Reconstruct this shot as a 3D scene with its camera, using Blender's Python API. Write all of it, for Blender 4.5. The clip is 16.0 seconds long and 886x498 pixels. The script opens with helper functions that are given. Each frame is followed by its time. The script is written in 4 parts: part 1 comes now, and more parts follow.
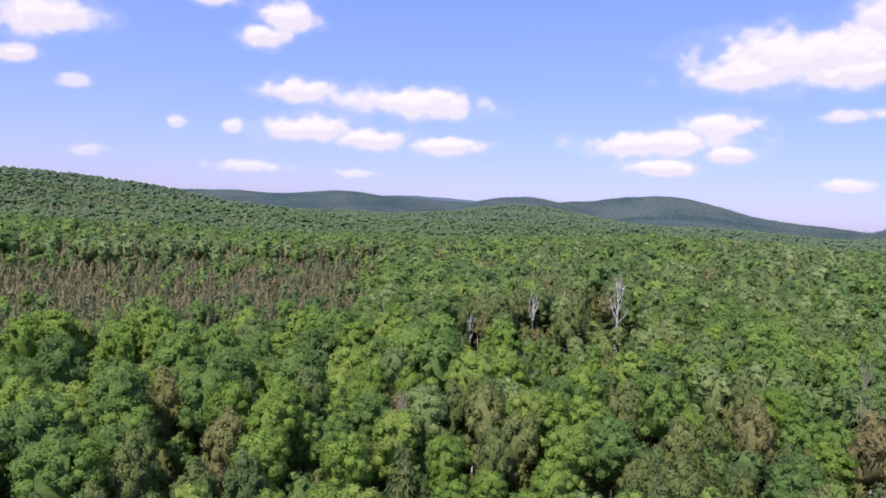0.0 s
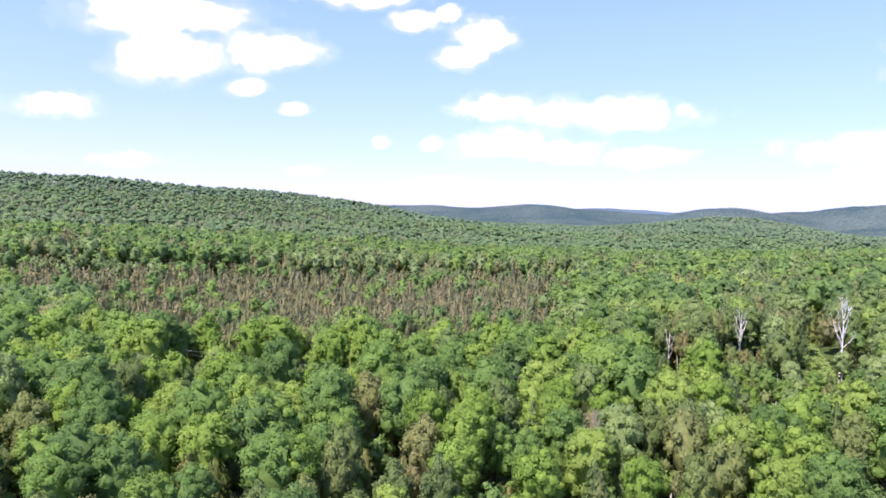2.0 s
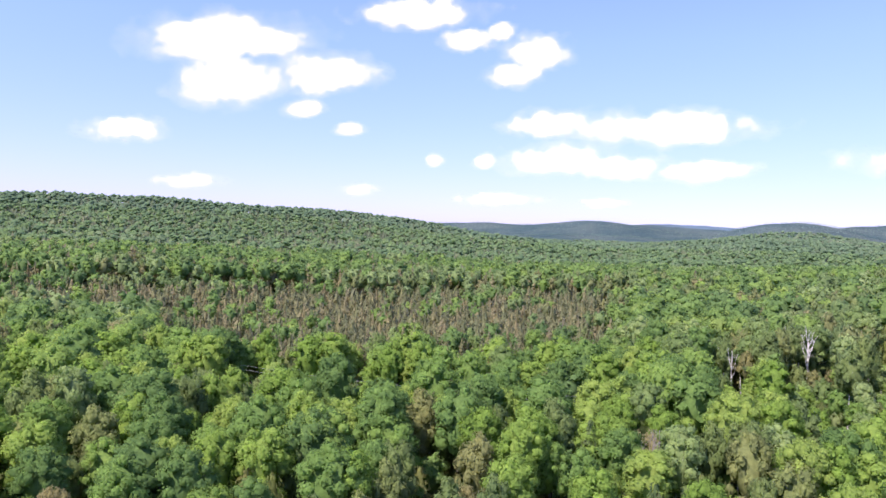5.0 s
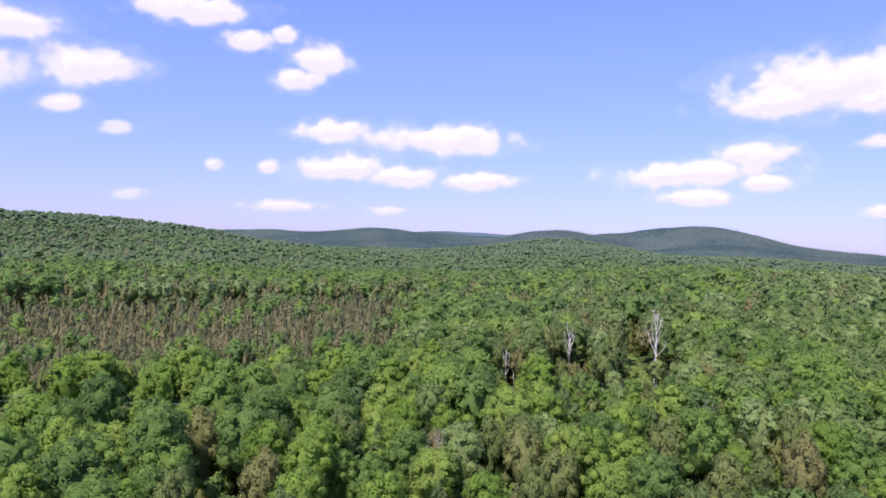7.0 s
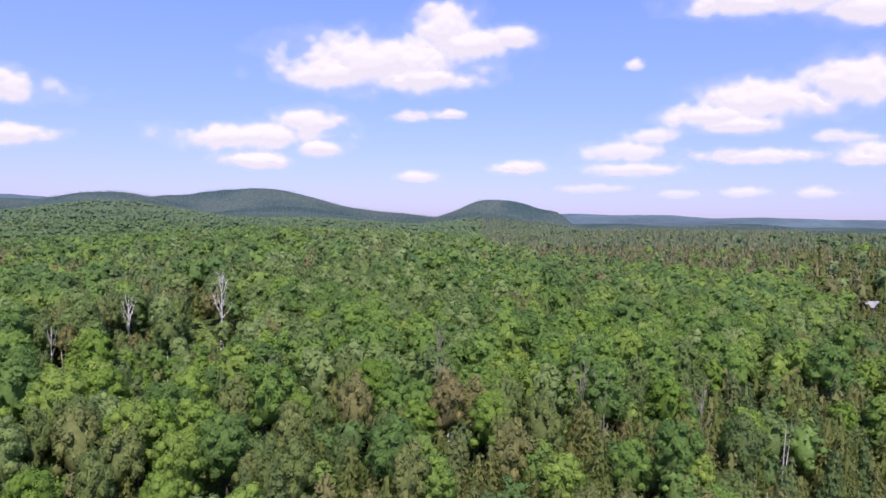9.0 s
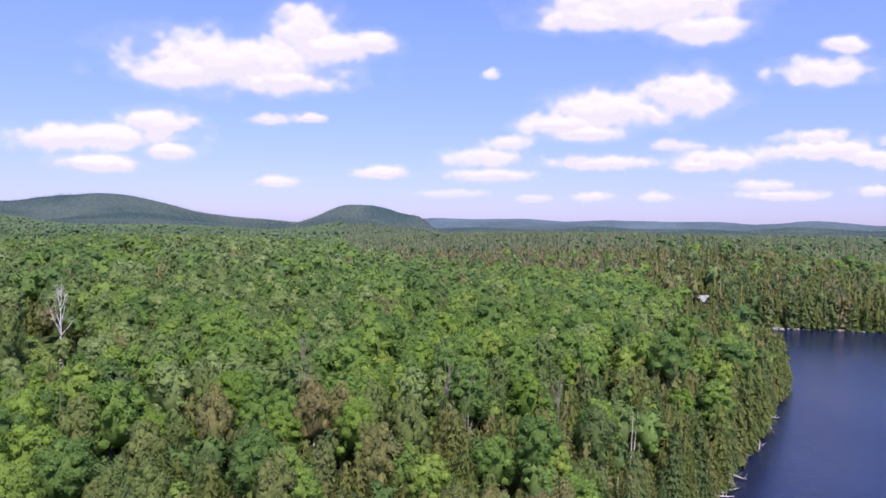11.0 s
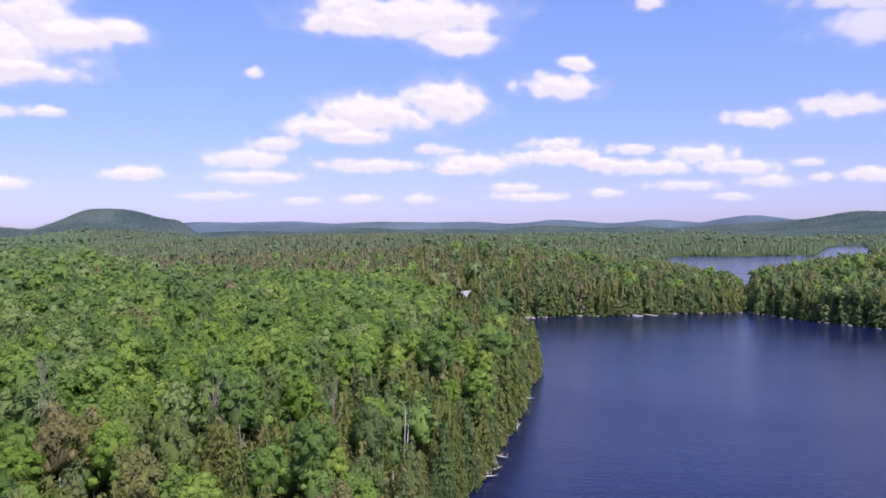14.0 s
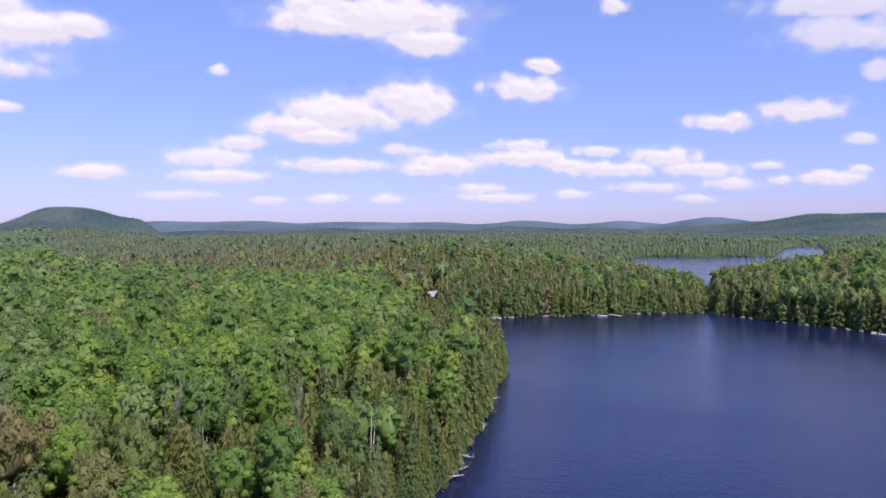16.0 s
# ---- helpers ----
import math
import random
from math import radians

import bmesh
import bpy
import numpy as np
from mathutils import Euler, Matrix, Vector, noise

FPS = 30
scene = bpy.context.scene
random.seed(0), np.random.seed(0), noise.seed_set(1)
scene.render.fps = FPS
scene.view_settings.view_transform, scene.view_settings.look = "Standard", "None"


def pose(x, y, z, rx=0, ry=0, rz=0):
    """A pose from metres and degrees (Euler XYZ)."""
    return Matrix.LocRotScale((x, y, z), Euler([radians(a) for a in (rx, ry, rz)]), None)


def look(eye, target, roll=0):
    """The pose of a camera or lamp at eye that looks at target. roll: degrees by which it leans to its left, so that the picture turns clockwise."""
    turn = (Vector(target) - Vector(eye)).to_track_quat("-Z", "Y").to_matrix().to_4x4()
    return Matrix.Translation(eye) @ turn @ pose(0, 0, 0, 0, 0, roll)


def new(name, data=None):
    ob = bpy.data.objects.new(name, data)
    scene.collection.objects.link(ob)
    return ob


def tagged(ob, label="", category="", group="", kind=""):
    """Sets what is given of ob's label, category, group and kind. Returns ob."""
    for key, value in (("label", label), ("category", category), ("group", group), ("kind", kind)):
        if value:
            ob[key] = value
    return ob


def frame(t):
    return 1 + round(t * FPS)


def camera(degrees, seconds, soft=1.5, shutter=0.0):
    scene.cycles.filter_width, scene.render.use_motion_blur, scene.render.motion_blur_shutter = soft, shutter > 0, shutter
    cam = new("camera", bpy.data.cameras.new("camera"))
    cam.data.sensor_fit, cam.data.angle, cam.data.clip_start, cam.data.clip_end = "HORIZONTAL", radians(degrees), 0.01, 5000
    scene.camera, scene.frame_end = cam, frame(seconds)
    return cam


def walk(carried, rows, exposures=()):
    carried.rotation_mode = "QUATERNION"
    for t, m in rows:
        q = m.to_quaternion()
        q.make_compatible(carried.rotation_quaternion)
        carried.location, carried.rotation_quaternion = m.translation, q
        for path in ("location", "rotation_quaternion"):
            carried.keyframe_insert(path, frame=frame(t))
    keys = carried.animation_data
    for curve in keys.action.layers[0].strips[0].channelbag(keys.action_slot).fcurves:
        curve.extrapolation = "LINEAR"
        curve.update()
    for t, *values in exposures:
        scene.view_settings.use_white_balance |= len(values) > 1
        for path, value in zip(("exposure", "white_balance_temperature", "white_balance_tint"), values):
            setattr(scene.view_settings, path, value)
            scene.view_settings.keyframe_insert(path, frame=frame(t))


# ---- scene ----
# ---------------------------------------------------------------- camera
EYE_Z = 40.0
TURNS = (
    (0.0, 86.86, -2.99, -0.53),
    (0.5, 86.71, -2.42, 8.39),
    (1.0, 86.73, -2.39, 15.06),
    (1.5, 87.00, -2.37, 15.39),
    (2.0, 87.24, -2.37, 15.33),
    (2.5, 87.54, -2.44, 15.19),
    (3.0, 87.73, -2.30, 16.67),
    (3.5, 87.92, -2.18, 17.47),
    (6.0, 88.80, -2.01, 20.62),
    (6.5, 89.41, -1.69, 6.97),
    (7.0, 89.66, -1.78, 2.19),
    (7.5, 90.09, -1.61, -6.57),
    (8.0, 90.56, -1.23, -23.04),
    (8.5, 87.22, -1.05, -27.06),
    (9.0, 87.37, -1.00, -32.88),
    (11.5, 87.82, -0.40, -45.68),
    (12.0, 87.88, -0.33, -47.81),
    (12.5, 87.94, -0.25, -50.63),
    (13.0, 87.98, 0.08, -56.36),
    (13.5, 88.05, 0.41, -62.30),
    (14.0, 88.09, 0.50, -63.07),
    (14.5, 88.11, 0.38, -62.51),
    (15.0, 88.13, 0.25, -61.92),
    (15.5, 88.13, 0.30, -63.99),
    (16.0, 88.10, 0.24, -65.80),
)
LIGHTEN = ((0.0, 0.33), (0.5, 0.5), (1.0, 0.92), (1.5, 1.02), (2.5, 1.08), (3.5, 1.02), (6.0, 0.75), (6.5, 0.62), (7.0, 0.42), (7.5, 0.22), (8.0, 0.12), (8.5, 0.12), (9.0, 0.32), (12.5, 0.36), (16.0, 0.26))
cam = camera(65.3, 16.0, soft=1.5, shutter=0.0)
walk(cam, [(t, pose(0.3, 0.2, EYE_Z, rx, ry, rz)) for t, rx, ry, rz in TURNS],
     exposures=[(t, e, 6450, 26 if 0.8 < t < 6.2 else 23) for t, e in LIGHTEN])

# ---------------------------------------------------------------- light
SUN_AZ, SUN_EL = -150.0, 54.0        # azimuth clockwise from +y
world = bpy.data.worlds.new("sky_world")
scene.world = world
world.use_nodes = True
wn = world.node_tree.nodes
sky = wn.new("ShaderNodeTexSky")
sky.sky_type, sky.sun_disc = "NISHITA", False
sky.sun_elevation, sky.sun_rotation = radians(SUN_EL), radians(SUN_AZ)
sky.altitude, sky.air_density, sky.dust_density, sky.ozone_density = 300, 1.1, 0.4, 3.0
wn["Background"].inputs["Strength"].default_value = 0.15
soften = wn.new("ShaderNodeGamma")          # thin high haze evens the sky out
soften.inputs["Gamma"].default_value = 0.75
cool = wn.new("ShaderNodeMix")
cool.data_type, cool.blend_type = "RGBA", "MULTIPLY"
cool.inputs[0].default_value = 1.0
up = wn.new("ShaderNodeTexCoord")
level = wn.new("ShaderNodeSeparateXYZ")
band = wn.new("ShaderNodeValToRGB")         # rosy haze low down, clear blue higher up
band.color_ramp.elements[0].position, band.color_ramp.elements[0].color = 0.0, (0.77, 0.81, 1.40, 1)
band.color_ramp.elements[1].position, band.color_ramp.elements[1].color = 0.26, (0.875, 1.0, 1.53, 1)
world.node_tree.links.new(up.outputs["Generated"], level.inputs[0])
world.node_tree.links.new(level.outputs["Z"], band.inputs["Fac"])
world.node_tree.links.new(band.outputs["Color"], cool.inputs[7])
world.node_tree.links.new(sky.outputs[0], soften.inputs["Color"])
world.node_tree.links.new(soften.outputs[0], cool.inputs[6])
world.node_tree.links.new(cool.outputs[2], wn["Background"].inputs["Color"])
sun = new("sun", bpy.data.lights.new("sun", "SUN"))
sun.data.energy, sun.data.angle, sun.data.color = 3.8, radians(0.53), (1.0, 0.95, 0.87)
sa, se = radians(SUN_AZ), radians(SUN_EL)
sun_way = Vector((math.sin(sa) * math.cos(se), math.cos(sa) * math.cos(se), math.sin(se)))
sun.matrix_world = look(sun_way * 300, (0, 0, 0))


# ---------------------------------------------------------------- materials
def material(name):
    m = bpy.data.materials.new(name)
    m.use_nodes = True
    m.node_tree.nodes.clear()
    out = m.node_tree.nodes.new("ShaderNodeOutputMaterial")
    return m, m.node_tree.nodes, m.node_tree.links, out


def ramp(nodes, stops):
    r = nodes.new("ShaderNodeValToRGB")
    e = r.color_ramp.elements
    while len(e) < len(stops):
        e.new(0.5)
    for i, (p, c) in enumerate(stops):
        e[i].position, e[i].color = p, (*c, 1)
    return r


def noise_tex(nodes, links, scale, detail=3.0, coord="Object"):
    tc = nodes.new("ShaderNodeTexCoord")
    n = nodes.new("ShaderNodeTexNoise")
    n.inputs["Scale"].default_value, n.inputs["Detail"].default_value = scale, detail
    links.new(tc.outputs[coord], n.inputs["Vector"])
    return n


def mixed(nodes, links, kind, fac, a, b):
    m = nodes.new("ShaderNodeMix")
    m.data_type, m.blend_type = "RGBA", kind
    for sock, v in ((m.inputs[0], fac), (m.inputs[6], a), (m.inputs[7], b)):
        if isinstance(v, (int, float)):
            sock.default_value = v
        elif isinstance(v, tuple):
            sock.default_value = (*v, 1)
        else:
            links.new(v, sock)
    return m.outputs[2]


def foliage(name, tones, joined=False, glow_through=1.2):
    """Leaf material: each tree takes a tone of its own, each spray of leaves varies round it."""
    m, n, l, out = material(name)
    if joined:
        tint = n.new("ShaderNodeAttribute")
        tint.attribute_name = "tint"
        pick = tint.outputs["Fac"]
    else:
        pick = n.new("ShaderNodeObjectInfo").outputs["Random"]
    cr = ramp(n, tones)
    l.new(pick, cr.inputs["Fac"])
    isl = n.new("ShaderNodeNewGeometry")
    spray = ramp(n, ((0.0, (0.82, 0.84, 0.86)), (0.5, (0.99, 0.99, 0.97)), (1.0, (1.21, 1.19, 1.12))))
    l.new(isl.outputs["Random Per Island"], spray.inputs["Fac"])
    c1 = mixed(n, l, "MULTIPLY", 0.85, cr.outputs["Color"], spray.outputs["Color"])
    tex = noise_tex(n, l, 0.55, 3.0)
    patch = ramp(n, ((0.3, (0.7, 0.75, 0.72)), (0.7, (1.25, 1.2, 1.1))))
    l.new(tex.outputs["Fac"], patch.inputs["Fac"])
    c2 = mixed(n, l, "MULTIPLY", 0.7, c1, patch.outputs["Color"])
    fine = noise_tex(n, l, 2.4, 3.0)
    leafy = ramp(n, ((0.32, (0.78, 0.8, 0.8)), (0.6, (1.08, 1.08, 1.04))))
    l.new(fine.outputs["Fac"], leafy.inputs["Fac"])
    c2 = mixed(n, l, "MULTIPLY", 0.75, c2, leafy.outputs["Color"])
    bump = n.new("ShaderNodeBump")
    bump.inputs["Strength"].default_value, bump.inputs["Distance"].default_value = 0.25, 0.2
    l.new(fine.outputs["Fac"], bump.inputs["Height"])
    d = n.new("ShaderNodeBsdfDiffuse")
    l.new(bump.outputs[0], d.inputs["Normal"])
    tr = n.new("ShaderNodeBsdfTranslucent")
    l.new(c2, d.inputs["Color"])
    l.new(mixed(n, l, "MULTIPLY", 1.0, c2, (glow_through,) * 3), tr.inputs["Color"])
    mx = n.new("ShaderNodeAddShader")
    l.new(d.outputs[0], mx.inputs[0])
    l.new(tr.outputs[0], mx.inputs[1])
    l.new(mx.outputs[0], out.inputs["Surface"])
    return m


def rough(name, stops, scale, detail=4.0, roughness=0.9, bump=0.3, distance=0.05):
    m, n, l, out = material(name)
    tex = noise_tex(n, l, scale, detail)
    cr = ramp(n, stops)
    l.new(tex.outputs["Fac"], cr.inputs["Fac"])
    big = noise_tex(n, l, scale * 0.13, 2.0)
    br = ramp(n, ((0.3, (0.7, 0.7, 0.7)), (0.7, (1.2, 1.2, 1.2))))
    l.new(big.outputs["Fac"], br.inputs["Fac"])
    p = n.new("ShaderNodeBsdfPrincipled")
    l.new(mixed(n, l, "MULTIPLY", 0.8, cr.outputs["Color"], br.outputs["Color"]), p.inputs["Base Color"])
    p.inputs["Roughness"].default_value = roughness
    p.inputs["Specular IOR Level"].default_value = 0.25
    b = n.new("ShaderNodeBump")
    b.inputs["Strength"].default_value, b.inputs["Distance"].default_value = bump, distance
    l.new(tex.outputs["Fac"], b.inputs["Height"])
    l.new(b.outputs[0], p.inputs["Normal"])
    l.new(p.outputs[0], out.inputs["Surface"])
    return m


TONES = {
    "maple": ((0.0, (0.074, 0.122, 0.042)), (0.3, (0.087, 0.142, 0.045)), (0.65, (0.108, 0.169, 0.047)), (1.0, (0.135, 0.196, 0.053))),
    "linden": ((0.0, (0.106, 0.166, 0.036)), (0.5, (0.134, 0.194, 0.046)), (1.0, (0.160, 0.210, 0.056))),
    "aspen": ((0.0, (0.100, 0.142, 0.054)), (0.5, (0.128, 0.174, 0.066)), (1.0, (0.166, 0.210, 0.090))),
    "birch": ((0.0, (0.088, 0.124, 0.051)), (0.4, (0.112, 0.146, 0.054)), (0.7, (0.134, 0.154, 0.062)), (0.85, (0.148, 0.150, 0.066)), (1.0, (0.160, 0.142, 0.072))),
    "cedar": ((0.0, (0.086, 0.110, 0.036)), (0.5, (0.112, 0.128, 0.044)), (1.0, (0.140, 0.138, 0.058))),
    "fir": ((0.0, (0.068, 0.100, 0.042)), (0.5, (0.092, 0.124, 0.050)), (1.0, (0.122, 0.138, 0.060))),
    "spruce": ((0.0, (0.116, 0.126, 0.068)), (0.5, (0.148, 0.146, 0.078)), (1.0, (0.180, 0.154, 0.090))),
}


def hazed(tones, share, to=(0.096, 0.136, 0.098)):
    """Leaf tones with the blue-green haze of distance blended into the colour."""
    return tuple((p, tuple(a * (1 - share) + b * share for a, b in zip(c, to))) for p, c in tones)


LEAF = {k: foliage(k + "_leaves", v) for k, v in TONES.items()}
# joined woods: a little aerial haze mixed into the leaf colours
LEAF_MID = {k: foliage(k + "_woods_hazed_leaves", hazed(v, 0.04 if k in ("spruce", "cedar", "fir") else 0.14), joined=True) for k, v in TONES.items()}
# leaf copies for farther woods, each step with more distance haze in the colour
LEAF_FAR = {k: foliage(k + "_hillside_hazed_leaves", hazed(v, 0.5), joined=True) for k, v in TONES.items()}
LEAF_DISTANT = {k: foliage(k + "_slope_hazed_leaves", hazed(v, 0.64, (0.094, 0.134, 0.104)), joined=True) for k, v in TONES.items()}
LEAF_HILL = {k: foliage(k + "_hill_hazed_leaves", hazed(v, 0.88, (0.104, 0.150, 0.142)), joined=True) for k, v in TONES.items()}
BARK = rough("grey_bark", ((0.3, (0.09, 0.075, 0.06)), (0.7, (0.22, 0.19, 0.16))), 6.0)
BIRCH_BARK = rough("white_birch_bark", ((0.36, (0.16, 0.14, 0.12)), (0.46, (0.66, 0.62, 0.56)), (0.8, (0.80, 0.77, 0.72))), 2.2)
DEAD_WOOD = rough("grey_dead_wood", ((0.3, (0.23, 0.19, 0.15)), (0.7, (0.45, 0.39, 0.32))), 3.0)
BLEACHED = rough("sun_bleached_wood", ((0.3, (0.42, 0.38, 0.33)), (0.7, (0.66, 0.61, 0.54))), 3.0)

# ---------------------------------------------------------------- lay of the land
def lattice(ix, iy, seed):
    h = (ix.astype(np.int64) * 374761393 + iy.astype(np.int64) * 668265263 + seed * 974634777) & 0x7FFFFFFF
    h = ((h ^ (h >> 13)) * 1274126177) & 0x7FFFFFFF
    return ((h ^ (h >> 16)) & 0xFFFF) / 65535.0


def vnoise(x, y, seed=0):
    x, y = np.asarray(x, float), np.asarray(y, float)
    ix, iy = np.floor(x), np.floor(y)
    fx, fy = x - ix, y - iy
    fx, fy = fx * fx * (3 - 2 * fx), fy * fy * (3 - 2 * fy)
    a, b = lattice(ix, iy, seed), lattice(ix + 1, iy, seed)
    c, d = lattice(ix, iy + 1, seed), lattice(ix + 1, iy + 1, seed)
    return (a * (1 - fx) + b * fx) * (1 - fy) + (c * (1 - fx) + d * fx) * fy


def fbm(x, y, seed=0, octaves=4):
    s, amp, tot = 0.0, 1.0, 0.0
    for i in range(octaves):
        s = s + amp * vnoise(np.asarray(x) * 2 ** i, np.asarray(y) * 2 ** i, seed + i)
        tot += amp
        amp *= 0.5
    return s / tot - 0.5


# shores of the near bay and of the far arm of the lake, in metres
NEAR_BAY = ((92, 44), (104, 45), (124, 49), (148, 55), (176, 62), (192, 70), (214, 92), (248, 112), (279, 113),
            (288, 96), (312, 59), (340, 17), (327, 6), (313, -14), (297, -45), (270, -110), (250, -260), (60, -260), (30, -60), (36, -8), (46, 20), (60, 35), (76, 43))
FAR_ARM = ((450, 18), (452, 45), (466, 70), (500, 86), (720, 114), (905, 158), (925, 100), (950, 30), (975, -22), (1130, -34), (1290, -46),
           (1400, -72), (1420, -108), (1250, -104), (1000, -82), (900, -76), (700, -68), (480, -12))


def shore_distance(x, y, poly):
    """Metres to the polygon's edge, negative inside it."""
    x, y = np.asarray(x, float), np.asarray(y, float)
    best, inside = np.full(x.shape, 1e9), np.zeros(x.shape, bool)
    for (ax, ay), (bx, by) in zip(poly, poly[1:] + poly[:1]):
        ex, ey = bx - ax, by - ay
        t = np.clip(((x - ax) * ex + (y - ay) * ey) / (ex * ex + ey * ey), 0, 1)
        best = np.minimum(best, np.hypot(x - ax - t * ex, y - ay - t * ey))
        if ay != by:
            inside ^= ((ay > y) != (by > y)) & (x < (y - ay) * ex / (by - ay) + ax)
    return np.where(inside, -best, best)


def to_lake(x, y):
    return np.minimum(shore_distance(x, y, NEAR_BAY), shore_distance(x, y, FAR_ARM)) + 5 * fbm(np.asarray(x) / 14, np.asarray(y) / 14, 40, 3)


# hills: azimuth, distance, height, half-width across, half-depth along the line of sight
HILLS = (
    (-41.2, 1150, 42, 409, 420),
    (-61.4, 1200, 23, 394, 420),
    (-25.8, 1250, 23, 156, 300),
    (-19.3, 2900, 64, 444, 300),
    (-7.5, 2700, 66, 300, 300),
    (0.9, 3100, 91, 597, 300),
    (7.8, 2100, 85, 178, 330),
    (3.1, 2150, 37, 104, 260),
    (19.1, 2500, 102, 222, 300),
    (14.3, 2550, 58, 136, 260),
    (27.0, 2550, 43, 317, 300),
    (10.3, 2600, 62, 125, 300),
    (36.9, 2000, 72, 99, 200),
    (40.0, 1980, 48, 78, 180),
    (33.5, 2000, 22, 100, 200),
    (42.3, 1980, 30, 42, 180),
    (42.5, 4500, 52, 256, 250),
    (49.7, 4550, 76, 451, 250),
    (59.1, 4500, 54, 336, 250),
    (65.8, 4600, 53, 305, 250),
    (72.6, 4450, 59, 252, 250),
    (80.1, 4500, 57, 343, 250),
    (87.1, 3300, 63, 248, 350),
    (93.4, 2900, 48, 176, 330),
    (98.3, 2600, 50, 293, 400),
    (110.2, 2500, 60, 303, 400),
    (83.0, 1550, 9, 120, 100),
    (92.0, 1750, 8, 60, 80),
    (47.5, 2300, 15, 230, 220),
    (56.5, 2650, 22, 210, 260),
    (64.5, 2350, 15, 190, 220),
    (71.5, 2750, 24, 230, 260),
    (78.5, 2400, 17, 170, 220),
)


def ground_z(x, y):
    x, y = np.asarray(x, float), np.asarray(y, float)
    r, az = np.hypot(x, y), np.degrees(np.arctan2(x, y))
    d = to_lake(x, y)
    land = 0.25 + 1.4 * (1 - np.exp(-np.maximum(d, 0) / 3)) + 6.5 * (1 - np.exp(-np.maximum(d, 0) / 70))
    # low wet ground with the spruces, and the knoll of broadleaf trees
    land = land - 7.0 * np.exp(-((az + 34) / 27) ** 2 - ((r - 215) / 105) ** 2)
    land = land + 9.0 * np.exp(-((az - 23) / 18) ** 2 - ((r - 325) / 115) ** 2)
    land = land - 4.0 * np.exp(-((az - 10) / 30) ** 2 - ((r - 620) / 150) ** 2)
    land = land + 12.0 * np.exp(-((az - 55) / 17) ** 2 - ((r - 760) / 260) ** 2)
    land = land + 9.0 * np.exp(-((x - 430) / 75) ** 2 - ((y + 75) / 48) ** 2) + 5.0 * np.exp(-((x - 400) / 70) ** 2 - ((y - 170) / 55) ** 2)
    land = land - 2.5 * np.exp(-((x - 410) / 70) ** 2 - ((y - 25) / 30) ** 2)
    land = land + 2.8 * np.clip((r - 1500) / 200, 0, 1)
    grow = np.clip(np.maximum(d, 0) / 60, 0, 1)
    land = land + grow * (6 * fbm(x / 130, y / 130, 3) + np.clip(r / 1500, 0, 1) * 22 * fbm(x / 500, y / 500, 9))
    rise, slope = np.zeros(x.shape), np.zeros(x.shape)
    for a, dist, high, wide, deep in HILLS:
        a = math.radians(a)
        u, v = math.sin(a), math.cos(a)
        along, across = x * u + y * v - dist, x * v - y * u
        rise = rise + high * np.exp(-(across / wide) ** 2 - (along / deep) ** 2)
        if 1900 < dist < 3200 and a < 0.8:      # long gentle slopes on the near side
            slope = np.maximum(slope, 0.62 * high * np.exp(-(across / (wide * 1.3)) ** 2 - (along / (deep * 2.7)) ** 2))
    land = land + grow * np.maximum(rise, slope) * (1 + 0.25 * fbm(x / 160, y / 160, 21))
    return np.where(d > 0, land, 0.25 - 2.4 * (1 - np.exp(np.minimum(d, 0) / 4)))


def fast_mesh(name, verts, loops, sizes, mats, mat_index=None, tint=None, smooth=False, normals=None):
    me = bpy.data.meshes.new(name)
    me.vertices.add(len(verts))
    me.vertices.foreach_set("co", np.ascontiguousarray(verts, dtype=np.float32).ravel())
    me.loops.add(len(loops))
    me.loops.foreach_set("vertex_index", np.ascontiguousarray(loops, dtype=np.int32))
    starts = np.concatenate(([0], np.cumsum(sizes)[:-1])).astype(np.int32)
    me.polygons.add(len(sizes))
    me.polygons.foreach_set("loop_start", starts)
    me.update(calc_edges=True)
    me.polygons.foreach_set("use_smooth", np.full(len(sizes), smooth, dtype=bool))
    for m in mats:
        me.materials.append(m)
    if mat_index is not None:
        me.polygons.foreach_set("material_index", np.ascontiguousarray(mat_index, dtype=np.int32))
    if tint is not None:
        at = me.attributes.new("tint", "FLOAT", "POINT")
        at.data.foreach_set("value", np.ascontiguousarray(tint, dtype=np.float32))
    me.update()
    if normals is not None:
        me.normals_split_custom_set_from_vertices(normals)
    return me


def sheet(name, xs, ys, zs, mats, closed=False, smooth=True):
    """A grid mesh from 2D arrays; closed joins the last column to the first."""
    nr, nc = xs.shape
    v = np.stack([xs.ravel(), ys.ravel(), zs.ravel()], 1)
    i, j = np.meshgrid(np.arange(nr - 1), np.arange(nc if closed else nc - 1), indexing="ij")
    k = (j + 1) % nc
    f = np.stack([i * nc + j, i * nc + k, (i + 1) * nc + k, (i + 1) * nc + j], -1).reshape(-1)
    return fast_mesh(name, v, f, np.full(len(f) // 4, 4), mats, smooth=smooth)


